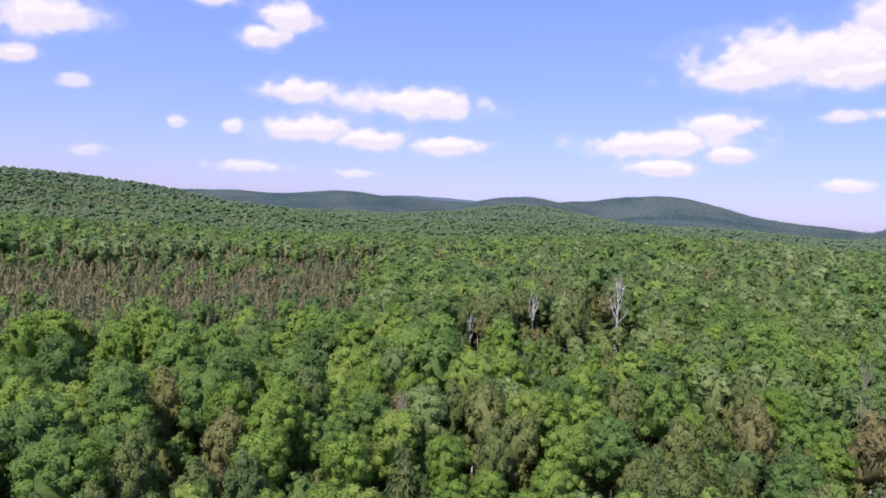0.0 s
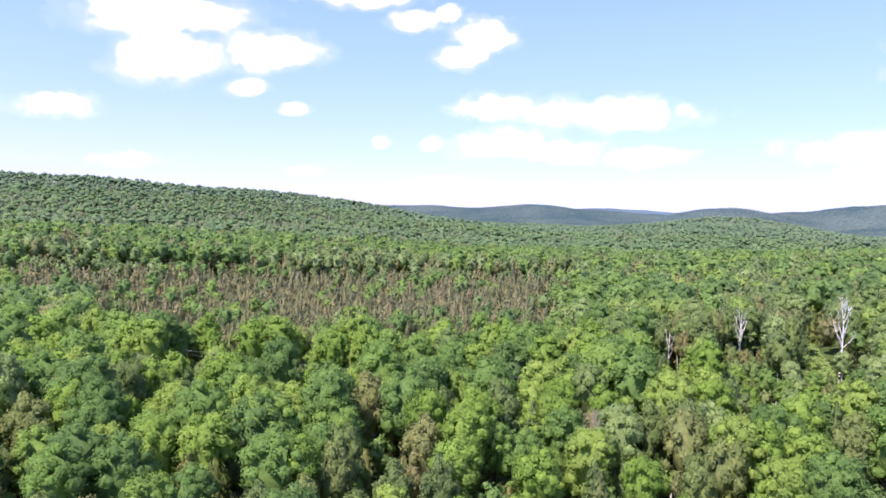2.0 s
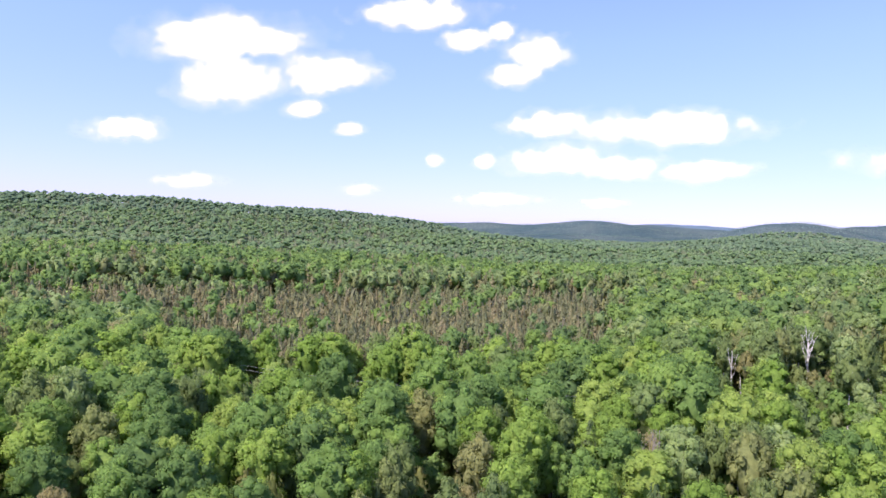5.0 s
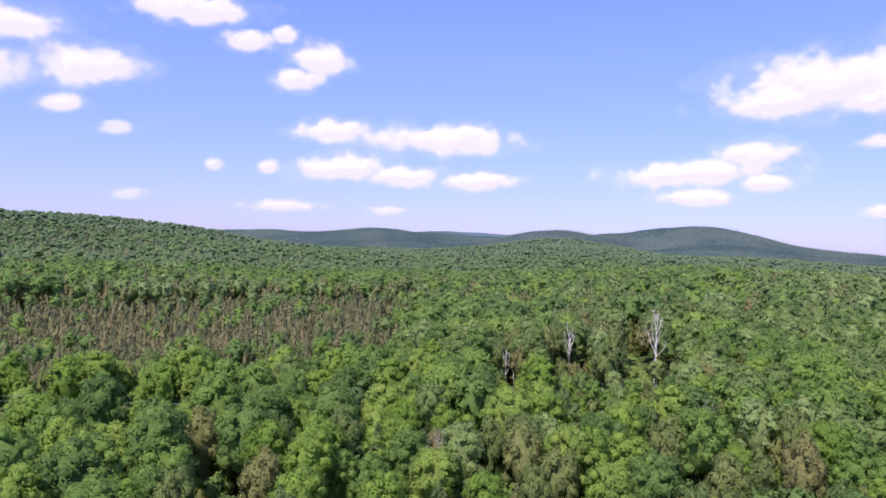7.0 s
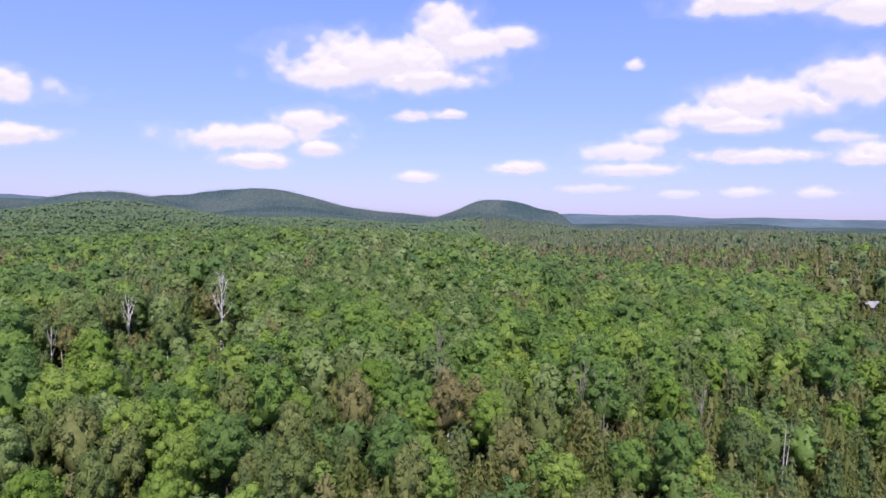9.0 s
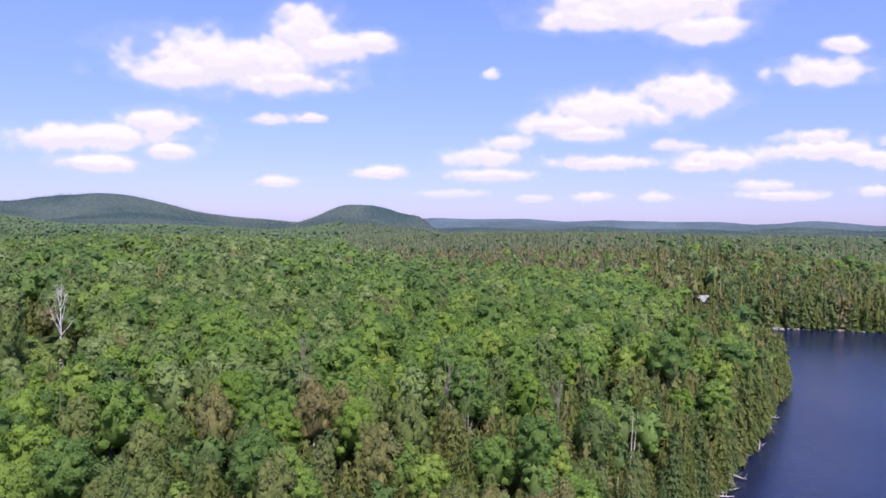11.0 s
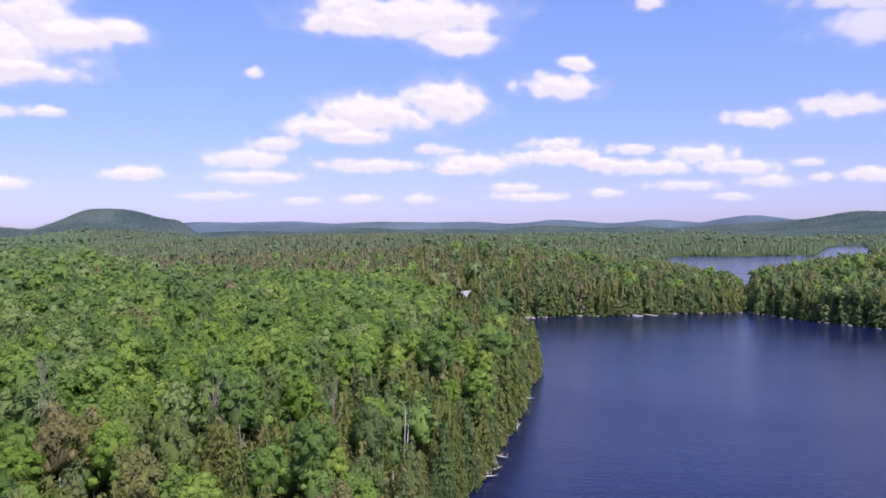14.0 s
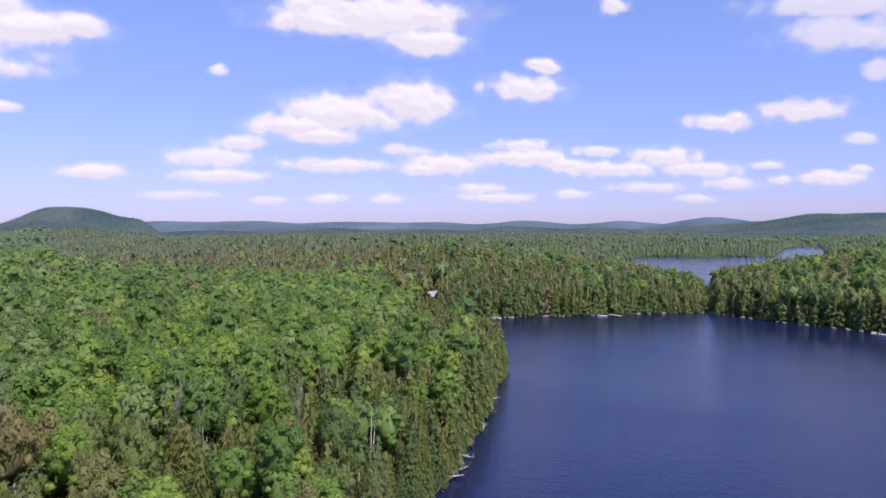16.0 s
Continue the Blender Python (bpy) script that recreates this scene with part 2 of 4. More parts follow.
def ground_material():
    m, n, l, out = material("forest_floor")
    fine = noise_tex(n, l, 0.35, 5.0)
    soil = ramp(n, ((0.3, (0.050, 0.066, 0.028)), (0.5, (0.078, 0.112, 0.036)), (0.75, (0.112, 0.156, 0.050))))
    l.new(fine.outputs["Fac"], soil.inputs["Fac"])
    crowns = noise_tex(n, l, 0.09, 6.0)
    # far woods colour, with bluish aerial haze mixed in
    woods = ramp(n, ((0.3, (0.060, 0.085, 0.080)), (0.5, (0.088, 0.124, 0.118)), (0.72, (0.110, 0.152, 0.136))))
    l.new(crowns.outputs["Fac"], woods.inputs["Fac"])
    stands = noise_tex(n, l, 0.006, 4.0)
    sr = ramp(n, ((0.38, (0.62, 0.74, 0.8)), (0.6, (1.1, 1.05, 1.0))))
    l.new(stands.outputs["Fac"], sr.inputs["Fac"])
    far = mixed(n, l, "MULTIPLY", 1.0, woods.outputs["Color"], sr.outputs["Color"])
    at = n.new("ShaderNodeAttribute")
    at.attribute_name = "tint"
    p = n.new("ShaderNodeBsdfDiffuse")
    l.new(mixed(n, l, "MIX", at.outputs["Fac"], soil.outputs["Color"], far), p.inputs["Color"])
    b = n.new("ShaderNodeBump")
    b.inputs["Strength"].default_value, b.inputs["Distance"].default_value = 0.9, 6.0
    l.new(crowns.outputs["Fac"], b.inputs["Height"])
    bm = n.new("ShaderNodeMath")
    bm.operation = "MULTIPLY"
    l.new(at.outputs["Fac"], bm.inputs[0])
    bm.inputs[1].default_value = 0.9
    l.new(bm.outputs[0], b.inputs["Strength"])
    l.new(b.outputs[0], p.inputs["Normal"])
    l.new(p.outputs[0], out.inputs["Surface"])
    return m


# one ground sheet to the horizon: rings that widen with distance, finer in the wooded half
ring = np.concatenate((np.linspace(0.02, 420, 125), 420 * (4850 / 420) ** (np.arange(1, 91) / 90)))
spoke = np.radians(np.concatenate((np.linspace(-64, 112, 320, endpoint=False), np.linspace(112, 296, 60, endpoint=False))))
rr, aa = np.meshgrid(ring, spoke, indexing="ij")
gx, gy = rr * np.sin(aa), rr * np.cos(aa)
gz = ground_z(gx, gy)
# ridges past 2900 m: haze of distance put into a blue base colour
FAR_HAZE = rough("far_hazy_ridges", ((0.35, (0.078, 0.122, 0.150)), (0.65, (0.108, 0.158, 0.185))), 0.02)
ground_me = sheet("ground", gx, gy, gz, [ground_material(), FAR_HAZE], closed=True)
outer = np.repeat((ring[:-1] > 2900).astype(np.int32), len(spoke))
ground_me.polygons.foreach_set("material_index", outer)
# share of the hazed woods colour, growing with distance
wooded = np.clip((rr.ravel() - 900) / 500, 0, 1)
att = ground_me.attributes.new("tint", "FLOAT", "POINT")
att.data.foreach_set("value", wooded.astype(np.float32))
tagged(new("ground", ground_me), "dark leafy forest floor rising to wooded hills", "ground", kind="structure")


def water_material():
    m, n, l, out = material("lake_water")
    p = n.new("ShaderNodeBsdfPrincipled")
    p.inputs["Base Color"].default_value = (0.008, 0.013, 0.056, 1)
    p.inputs["Roughness"].default_value = 0.2
    p.inputs["IOR"].default_value = 1.45
    tc = n.new("ShaderNodeTexCoord")
    mp = n.new("ShaderNodeMapping")
    mp.inputs["Rotation"].default_value = (0, 0, radians(28))
    mp.inputs["Scale"].default_value = (1.0, 0.45, 1.0)
    l.new(tc.outputs["Object"], mp.inputs["Vector"])
    h = None
    for scale, amount in ((2.6, 0.34), (0.7, 0.24)):
        w = n.new("ShaderNodeTexNoise")
        w.inputs["Scale"].default_value, w.inputs["Detail"].default_value = scale, 3.0
        l.new(mp.outputs[0], w.inputs["Vector"])
        b = n.new("ShaderNodeBump")
        b.inputs["Strength"].default_value, b.inputs["Distance"].default_value = amount, 0.22
        l.new(w.outputs["Fac"], b.inputs["Height"])
        if h:
            l.new(h.outputs[0], b.inputs["Normal"])
        h = b
    l.new(h.outputs[0], p.inputs["Normal"])
    gust = n.new("ShaderNodeTexNoise")
    gust.inputs["Scale"].default_value, gust.inputs["Detail"].default_value = 0.018, 4.0
    l.new(mp.outputs[0], gust.inputs["Vector"])
    wr = n.new("ShaderNodeMapRange")
    wr.inputs["From Min"].default_value, wr.inputs["From Max"].default_value = 0.35, 0.65
    wr.inputs["To Min"].default_value, wr.inputs["To Max"].default_value = 0.06, 0.22
    l.new(gust.outputs["Fac"], wr.inputs["Value"])
    l.new(wr.outputs[0], p.inputs["Roughness"])
    l.new(p.outputs[0], out.inputs["Surface"])
    return m


wx, wy = np.meshgrid(np.linspace(20, 1500, 60), np.linspace(-300, 260, 30), indexing="ij")
tagged(new("water", sheet("water", wx, wy, np.zeros_like(wx), [water_material()])),
       "dark navy blue lake water with fine wind ripples", "lake water", kind="structure")

# ---------------------------------------------------------------- trees
def tube(path, radii, sides=6):
    """A tapered tube along a path of points: verts and quads."""
    v, f = [], []
    for k, (p, r) in enumerate(zip(path, radii)):
        p = Vector(p)
        d = (Vector(path[min(k + 1, len(path) - 1)]) - Vector(path[max(k - 1, 0)])).normalized()
        s = d.cross(Vector((0.3, 1, 0.1))).normalized()
        u = d.cross(s)
        for i in range(sides):
            a = 2 * math.pi * i / sides
            v.append(tuple(p + r * (math.cos(a) * s + math.sin(a) * u)))
    for k in range(len(path) - 1):
        for i in range(sides):
            j = (i + 1) % sides
            f.append((k * sides + i, k * sides + j, (k + 1) * sides + j, (k + 1) * sides + i))
    return np.array(v), np.array(f)


def join(pieces):
    v, f, base = [], [], 0
    for pv, pf in pieces:
        v.append(pv)
        f.append(pf + base)
        base += len(pv)
    return np.concatenate(v), np.concatenate(f)


def sprays(rng, centre, normal, size, shade, long=1.0, axis=None):
    """Three-cornered leaf sprays, one at each centre, facing its normal, shaded as parts of a rounded clump."""
    c, nrm = np.asarray(centre), np.asarray(normal)
    nrm = nrm / np.linalg.norm(nrm, axis=1)[:, None]
    t = np.cross(nrm, rng.normal(size=nrm.shape)) if axis is None else axis - nrm * (axis * nrm).sum(1)[:, None]
    t /= np.linalg.norm(t, axis=1)[:, None]
    b = np.cross(nrm, t)
    s = (size * rng.uniform(0.6, 1.4, len(c)))[:, None]
    v = np.stack([c + t * s * long, c - t * s * 0.55 * long + b * s * rng.uniform(0.6, 1.1, (len(c), 1)) + nrm * s * 0.2,
                  c - t * s * 0.55 * long - b * s * rng.uniform(0.6, 1.1, (len(c), 1)) + nrm * s * 0.15], 1).reshape(-1, 3)
    shade = shade / np.linalg.norm(shade, axis=1)[:, None]
    tri = v.reshape(-1, 3, 3)
    away = (np.cross(tri[:, 1] - tri[:, 0], tri[:, 2] - tri[:, 0]) * shade).sum(1) < 0
    tri[away] = tri[away][:, ::-1]
    return tri.reshape(-1, 3), np.arange(len(v)).reshape(-1, 3), np.repeat(shade, 3, axis=0)


def gather(pieces):
    v, f = join([(p[0], p[1]) for p in pieces])
    return v, f, np.concatenate([p[2] for p in pieces])


def halves(f):
    """Quads as pairs of triangles."""
    f = np.array(f)
    return np.concatenate([f[:, (0, 1, 2)], f[:, (0, 2, 3)]])


def clump(rng, c, r, rings, sides, flat=0.8, rough_by=0.16, up=0.2):
    """A lumpy closed clump of foliage, the body of a lobe."""
    v, nm = [], []
    for i in range(rings + 1):
        lat = math.pi * (i / rings - 0.5)
        for j in range(sides):
            a = 2 * math.pi * (j + 0.5 * (i % 2)) / sides
            d = np.array([math.cos(lat) * math.cos(a), math.cos(lat) * math.sin(a), math.sin(lat)])
            k = 1 + (rng.uniform(-rough_by, rough_by) if 0 < i < rings else 0)
            v.append(c + d * r * k * np.array([1, 1, flat]))
            nm.append(d + np.array([0, 0, up]) + rng.normal(size=3) * 0.12)
    f = [(i * sides + j, i * sides + (j + 1) % sides, (i + 1) * sides + (j + 1) % sides, (i + 1) * sides + j)
         for i in range(rings) for j in range(sides)]
    nm = np.array(nm)
    return np.array(v), halves(f), nm / np.linalg.norm(nm, axis=1)[:, None]


def broadleaf_crown(rng, high, wide, lobes, count, size, net, base=0.30, upright=0.0, lobe=0.32, core=True):
    """A domed crown: a closed heart set all over with lobes, each a clump under a shell of leaf sprays, uneven in reach."""
    mid = high * (0.36 * base + 0.64)
    up, down = high - mid, mid - high * base
    pieces = []
    if core:
        v, f, nm = clump(rng, np.zeros(3), 1.0, 4 if lobes > 9 else 3, 6 if lobes > 9 else 5, 1.0, 0.12, 0.35)
        pieces.append((v * np.array([wide * 0.66, wide * 0.66, 1]) * np.where(v[:, 2:] > 0, [1, 1, up * 0.78], [1, 1, down * 0.55]) + np.array([0, 0, mid]), f, nm))
    for k in range(lobes):
        lev = 1 - 1.5 * (k + 0.5) / lobes + rng.uniform(-0.05, 0.05)
        flat = math.sqrt(max(0.0, 1 - min(lev, 1) ** 2)) if lev < 1 else 0.0
        a = 2.399 * k + rng.uniform(-0.35, 0.35)
        r = wide * lobe * rng.uniform(0.7, 1.25)
        reach = rng.uniform(0.80, 1.08) if core else rng.uniform(0.6, 0.9)
        way = np.array([math.cos(a) * flat, math.sin(a) * flat, lev])
        c = way * reach * np.array([wide - r * 0.75, wide - r * 0.75, (up if lev > 0 else down) - r * 0.6]) + np.array([0, 0, mid])
        tall = 0.85 + 0.7 * upright
        pieces.append(clump(rng, c, r * (0.8 if core else 1.0), *net, tall, 0.22, 0.3 if core else 0.9))
        n = int(count / lobes * (r / (wide * lobe)) ** 2)
        if n < 1:
            continue
        d = rng.normal(size=(n, 3)) + way * 0.75
        d /= np.linalg.norm(d, axis=1)[:, None]
        p = c + d * r * rng.uniform(0.7, 1.18, (n, 1)) * np.array([1, 1, tall])
        axis = None
        if upright:
            axis = np.array([0, 0, 1.0]) + 0.5 * d + rng.normal(size=(n, 3)) * 0.35
        pieces.append(sprays(rng, p, d + rng.normal(size=(n, 3)) * 0.5, size,
                             0.62 * d + 0.5 * way + rng.normal(size=(n, 3)) * 0.14 + np.array([0, 0, 0.2]), 1.0 + 0.9 * upright, axis))
    return gather(pieces)


def cone_crown(rng, high, wide, count, size, net, low=0.12, power=0.8):
    """A conifer crown: a ragged cone under drooping sprays in rough whorls round the stem."""
    rings, sides = net
    v, nm = [], []
    for i in range(rings + 1):
        lev = low + ((0.94 if count > 20 else 0.985) - low) * i / rings
        for j in range(sides):
            a = 2 * math.pi * (j + 0.5 * (i % 2)) / sides
            reach = wide * (0.42 if count > 20 else 0.5) * max((1 - lev) / (1 - low), 0.01) ** power * rng.uniform(0.75, 1.2)
            v.append((math.cos(a) * reach, math.sin(a) * reach, high * (lev + rng.uniform(-0.015, 0.015))))
            nm.append(np.array([math.cos(a), math.sin(a), 0.6]) + rng.normal(size=3) * 0.35)
    f = [(i * sides + j, i * sides + (j + 1) % sides, (i + 1) * sides + (j + 1) % sides, (i + 1) * sides + j)
         for i in range(rings) for j in range(sides)]
    nm = np.array(nm)
    body = (np.array(v), halves(f), nm / np.linalg.norm(nm, axis=1)[:, None])
    if count < 3:
        return body
    lev = 1 - (1 - low) * np.sqrt(rng.uniform(0.002, 1, count))
    whorl = np.round(lev * 15) / 15
    lev = np.where(rng.uniform(size=count) < 0.5, whorl, lev)
    a = rng.uniform(0, 2 * math.pi, count)
    reach = wide * np.clip((1 - lev) / (1 - low), 0, 1) ** power * rng.uniform(0.5, 1.12, count) + 0.05
    p = np.stack([np.cos(a) * reach, np.sin(a) * reach, high * lev - reach * 0.18], 1)
    d = np.stack([np.cos(a), np.sin(a), rng.uniform(0.2, 0.9, count)], 1) + rng.normal(size=(count, 3)) * 0.35
    shade = np.stack([np.cos(a), np.sin(a), np.full(count, 0.7)], 1) + rng.normal(size=(count, 3)) * 0.3
    hang = np.stack([np.cos(a) * 0.45, np.sin(a) * 0.45, np.full(count, -0.9)], 1) + rng.normal(size=(count, 3)) * 0.3
    return gather([body, sprays(rng, p, d, size, shade, 2.1, -hang)])


def stem(rng, high, thick, limbs, wide, lean=0.25):
    """A tapered trunk with limbs that reach into the crown."""
    top = np.array([rng.uniform(-lean, lean), rng.uniform(-lean, lean), high])
    mid = top * 0.5 + np.array([rng.uniform(-0.2, 0.2), rng.uniform(-0.2, 0.2), 0])
    pieces = [tube([(0, 0, -0.6), (0, 0, 0.4), mid, top], [thick * 1.3, thick, thick * 0.65, thick * 0.12], 6)]
    for k in range(limbs):
        lev = rng.uniform(0.42, 0.86)
        a = 2.399 * k + rng.uniform(-0.5, 0.5)
        s = top * lev
        reach = wide * rng.uniform(0.45, 0.85)
        e = s + np.array([math.cos(a) * reach, math.sin(a) * reach, reach * rng.uniform(0.6, 1.3)])
        m = (s + e) / 2 + np.array([0, 0, -0.12 * reach])
        pieces.append(tube([s, m, e], [thick * 0.42, thick * 0.26, thick * 0.06], 4))
    return join(pieces)


def crown_for(kind, rng, level):
    """Crown geometry of a kind at a level of detail: 0 near, 1 further, 2 close woods, 3 middle, 4 far, 5 distant, 6 on the hills."""
    n = (1.0, 0.30, 0.13, 0.040, 0.004, 0.0, 0.0)[level]
    s = (1.0, 1.55, 2.1, 3.2, 5.0, 6.0, 6.0)[level]
    lobes = (26, 18, 12, 8, 3, 2, 1)[level]
    net = ((3, 5), (2, 5), (2, 4), (2, 4), (2, 4), (2, 3), (2, 3))[level]
    lobe = (0.30, 0.34, 0.38, 0.42, 0.62, 0.74, 1.0)[level]
    core = level < 4
    if kind in ("cedar", "fir", "spruce"):
        n = (1.0, 0.36, 0.22, 0.048, 0.010, 0.0, 0.0)[level]
        s = (1.0, 1.45, 1.7, 2.5, 5.0, 6.0, 6.0)[level]
    cone = ((6, 5), (5, 5), (4, 5), (3, 4), (2, 4), (2, 4), (1, 4))[level]
    if kind == "maple":
        return broadleaf_crown(rng, 16.0, 3.3, lobes, int(2200 * n), 0.165 * s, net, 0.30, 0.0, lobe, core)
    if kind == "linden":
        return broadleaf_crown(rng, 15.5, 3.1, lobes, int(2100 * n), 0.160 * s, net, 0.30, 0.0, lobe, core)
    if kind == "aspen":
        return broadleaf_crown(rng, 15.5, 2.8, lobes, int(1800 * n), 0.160 * s, net, 0.32, 0.1, lobe, core)
    if kind == "birch":
        return broadleaf_crown(rng, 14.5, 2.5, max(lobes * 3 // 4, 1), int(1800 * n), 0.125 * s, net, 0.28, 1.0, lobe, core)
    if kind == "cedar":
        return cone_crown(rng, 11.5, 2.3, int(2300 * n), (0.13 if level < 2 else 0.19) * s, cone, 0.02, 0.52)
    if kind == "fir":
        return cone_crown(rng, 12.5, 2.2, int(2100 * n), (0.14 if level < 2 else 0.20) * s, cone, 0.02, 0.74)
    return cone_crown(rng, 13.0, 2.75, int(1300 * n), (0.18 if level < 2 else 0.21) * s, cone, 0.03, 0.8)


def stem_for(kind, rng):
    if kind in ("maple", "linden"):
        return stem(rng, 13.5, 0.20, 7, 3.8)
    if kind == "aspen":
        return stem(rng, 13.5, 0.16, 6, 3.0)
    if kind == "birch":
        return stem(rng, 13.4, 0.14, 7, 2.4)
    if kind in ("cedar", "fir"):
        return stem(rng, 10.8, 0.13, 0, 1.0, 0.12)
    return stem(rng, 13.3, 0.12, 0, 1.0, 0.12)


def quad_mesh(name, geo, mat):
    v, f = geo[:2]
    return fast_mesh(name, v, f.ravel(), np.full(len(f), f.shape[1]), [mat], smooth=True, normals=geo[2] if len(geo) > 2 else None)


LABEL = {
    "maple": ("maple_tree", "leafy green maple with a rounded lobed crown", "tree", "broadleaf trees of the slope"),
    "linden": ("linden_tree", "yellow-green linden with a broad sunlit crown", "tree", "lindens of the slope"),
    "aspen": ("aspen_tree", "pale silvery green aspen with a loose crown", "tree", "aspens of the slope"),
    "birch": ("birch_tree", "grey-green birch with thin white stem and limbs", "tree", "birches of the slope"),
    "cedar": ("cedar_tree", "narrow olive green cedar by the lake shore", "conifer tree", "cedars of the shore"),
    "fir": ("fir_tree", "dark green pointed fir near the water", "conifer tree", "firs of the shore"),
    "spruce": ("spruce_tree", "slender brownish green spruce on low ground", "conifer tree", "spruces of the low ground"),
}
VARIANTS = {"maple": 5, "linden": 4, "aspen": 4, "birch": 4, "cedar": 4, "fir": 4, "spruce": 4}


def part(name, me, parent, label=""):
    ob = new(name, me)
    ob.parent = parent
    return tagged(ob, label)


rng = np.random.default_rng(7)
NEAR, FURTHER, CLOSE, MID, FAR, DISTANT, HILLTOP = {}, {}, {}, {}, {}, {}, {}
for kind in LABEL:
    bark = {"birch": BIRCH_BARK, "aspen": BIRCH_BARK}.get(kind, BARK)
    for k in range(VARIANTS[kind]):
        trunk = quad_mesh("trunk", stem_for(kind, rng), bark)
        NEAR.setdefault(kind, []).append((quad_mesh("crown", crown_for(kind, rng, 0), LEAF[kind]), trunk))
        FURTHER.setdefault(kind, []).append((quad_mesh("crown", crown_for(kind, rng, 1), LEAF[kind]), trunk))
        for level, table in enumerate((CLOSE, MID, FAR, DISTANT, HILLTOP), 2):
            table.setdefault(kind, []).append(crown_for(kind, rng, level))


def tree(kind, k, m, table):
    name, label, cat, group = LABEL[kind]
    root = tagged(new(name), label, cat, group)
    root.empty_display_size = 0.5
    crown, trunk = table[kind][k % VARIANTS[kind]]
    part("trunk", trunk, root)
    part("crown", crown, root)
    root.matrix_basis = m
    return root


def bank(az):
    """How far the broadleaf trees reach before the low ground with the spruces begins."""
    return 142 + 95 * np.clip((-37 - az) / 5, 0, 1)


def species(x, y, u):
    """Which kind grows at each place: u are even random numbers."""
    r, az = np.hypot(x, y), np.degrees(np.arctan2(x, y))
    d = to_lake(x, y)
    patch = fbm(x / 45, y / 45, 60, 3)
    patch2 = fbm(x / 60, y / 60, 77, 3)
    con = np.full(x.shape, 0.07)
    con = np.where(d < 26, 0.80, con)
    con = np.where((az > -4) & (az < 14) & (r < 80), 0.35, con)
    con = np.where((az >= 14) & (az < 70) & (r < 86), 0.5, con)
    con = np.where((az < -6) & (r > bank(az)) & (r < 310), 0.84, con)
    con = np.where((az > 36) & (r > 300 + 60 * fbm(x / 90, y / 90, 48, 2)), 0.88, con)
    con = np.where((az > 68) & (d < 75), 0.85, con)
    con = np.where((az > 66) & (r > 290) & (r < 640), 0.74, con)
    con = np.where((az > 87.5) & (d > 14) & (r < 900), 0.4, con)
    con = np.where((r > 305) & (az <= -4), 0.36, con)
    con = np.where((r > 340) & (az > -4) & (az <= 30), 0.16, con)
    con = np.where((r > 900) & (az <= 30), 0.12, con)
    con = np.clip(con + 0.5 * patch, 0.02, 0.97)
    ev = (u * 7919.0) % 1.0
    lo = (az < -6) & (r > bank(az) - 6) | (r > 300)
    conifer = np.where(lo & ((az < 60) | ((u * 3571.0) % 1.0 < 0.3)), "spruce", np.where((u * 3571.0) % 1.0 < 0.25, "fir", "cedar"))
    pale = np.exp(-((az - 30) / 8) ** 2 - ((r - 250) / 70) ** 2)
    pa = np.clip(0.06 + 1.7 * patch2 + 0.55 * pale, 0.02, 0.75)
    pa = np.where((az > 36) & (r < 280), np.minimum(pa, 0.16), pa)
    pa = np.where((az > -3) & (r < 95), 0.03, pa)
    sunny = np.clip(np.where(az > 12, 0.56, np.where(r > 300, 0.2, 0.55)) + 1.6 * fbm(x / 35, y / 35, 91, 3), 0.08, 0.94)
    broad = np.where((u * 104729.0) % 1.0 < sunny, "linden", "maple")
    much = np.where((az > -3) & (r < 92), 0.66, np.where((az > 28) & (r < 280), 0.12, np.where((az > 36) & (r >= 290), 0.85, 0.27)))
    pb = np.clip(much + 2.0 * fbm(x / 30, y / 30, 33, 3), 0.02, 0.85)
    leaf = np.where(ev < pa, "aspen", np.where(ev < pa + pb, "birch", broad))
    return np.where(u < con, conifer, leaf)


def stand(rng, r0, r1, gap):
    """Tree places on a jittered grid between two distances from the origin, on land in the wooded half."""
    g = np.arange(-r1, r1, gap)
    x, y = np.meshgrid(g, g)
    x = (x + rng.uniform(-0.42, 0.42, x.shape) * gap).ravel()
    y = (y + rng.uniform(-0.42, 0.42, y.shape) * gap).ravel()
    r, az = np.hypot(x, y), np.degrees(np.arctan2(x, y))
    ok = (r >= r0) & (r < r1) & (az > -62) & (az < 108)
    x, y = x[ok], y[ok]
    ok = to_lake(x, y) > 0.9
    return x[ok], y[ok]


BIRCHES = ((43.3, 159.0), (24.4, 163.0), (8.9, 150.0))


def clear(x, y):
    """Open ground: the grassy gap on the knoll and the cabin's yard."""
    lane = (np.abs(x - 41.7 - (y - 170) * 0.086) < 2.6) & (y > 158) & (y < 228)
    u, v = (x - 287) * 0.907 + (y - 134) * 0.421, (x - 287) * 0.421 - (y - 134) * 0.907
    yard = (u > -7) & (u < 7) & (np.abs(v) < 5.6)
    wires = (np.abs(y - 107 - (x + 40) * 0.11) < 2.4) & (x > -75) & (x < -10)
    front = np.zeros(x.shape, bool)
    for bx, by in BIRCHES:
        r = math.hypot(bx, by)
        along, across = (x * bx + y * by) / r - r, (x * by - y * bx) / r
        front |= (along > -4) & (along < 1.5) & (np.abs(across) < 2.2)
    front |= (np.abs((x * 47.3 - y * 80.5) / 93.4) < 2.6) & (np.hypot(x, y) > 72) & (np.hypot(x, y) < 95) & (x > 0)
    return lane | yard | wires | front


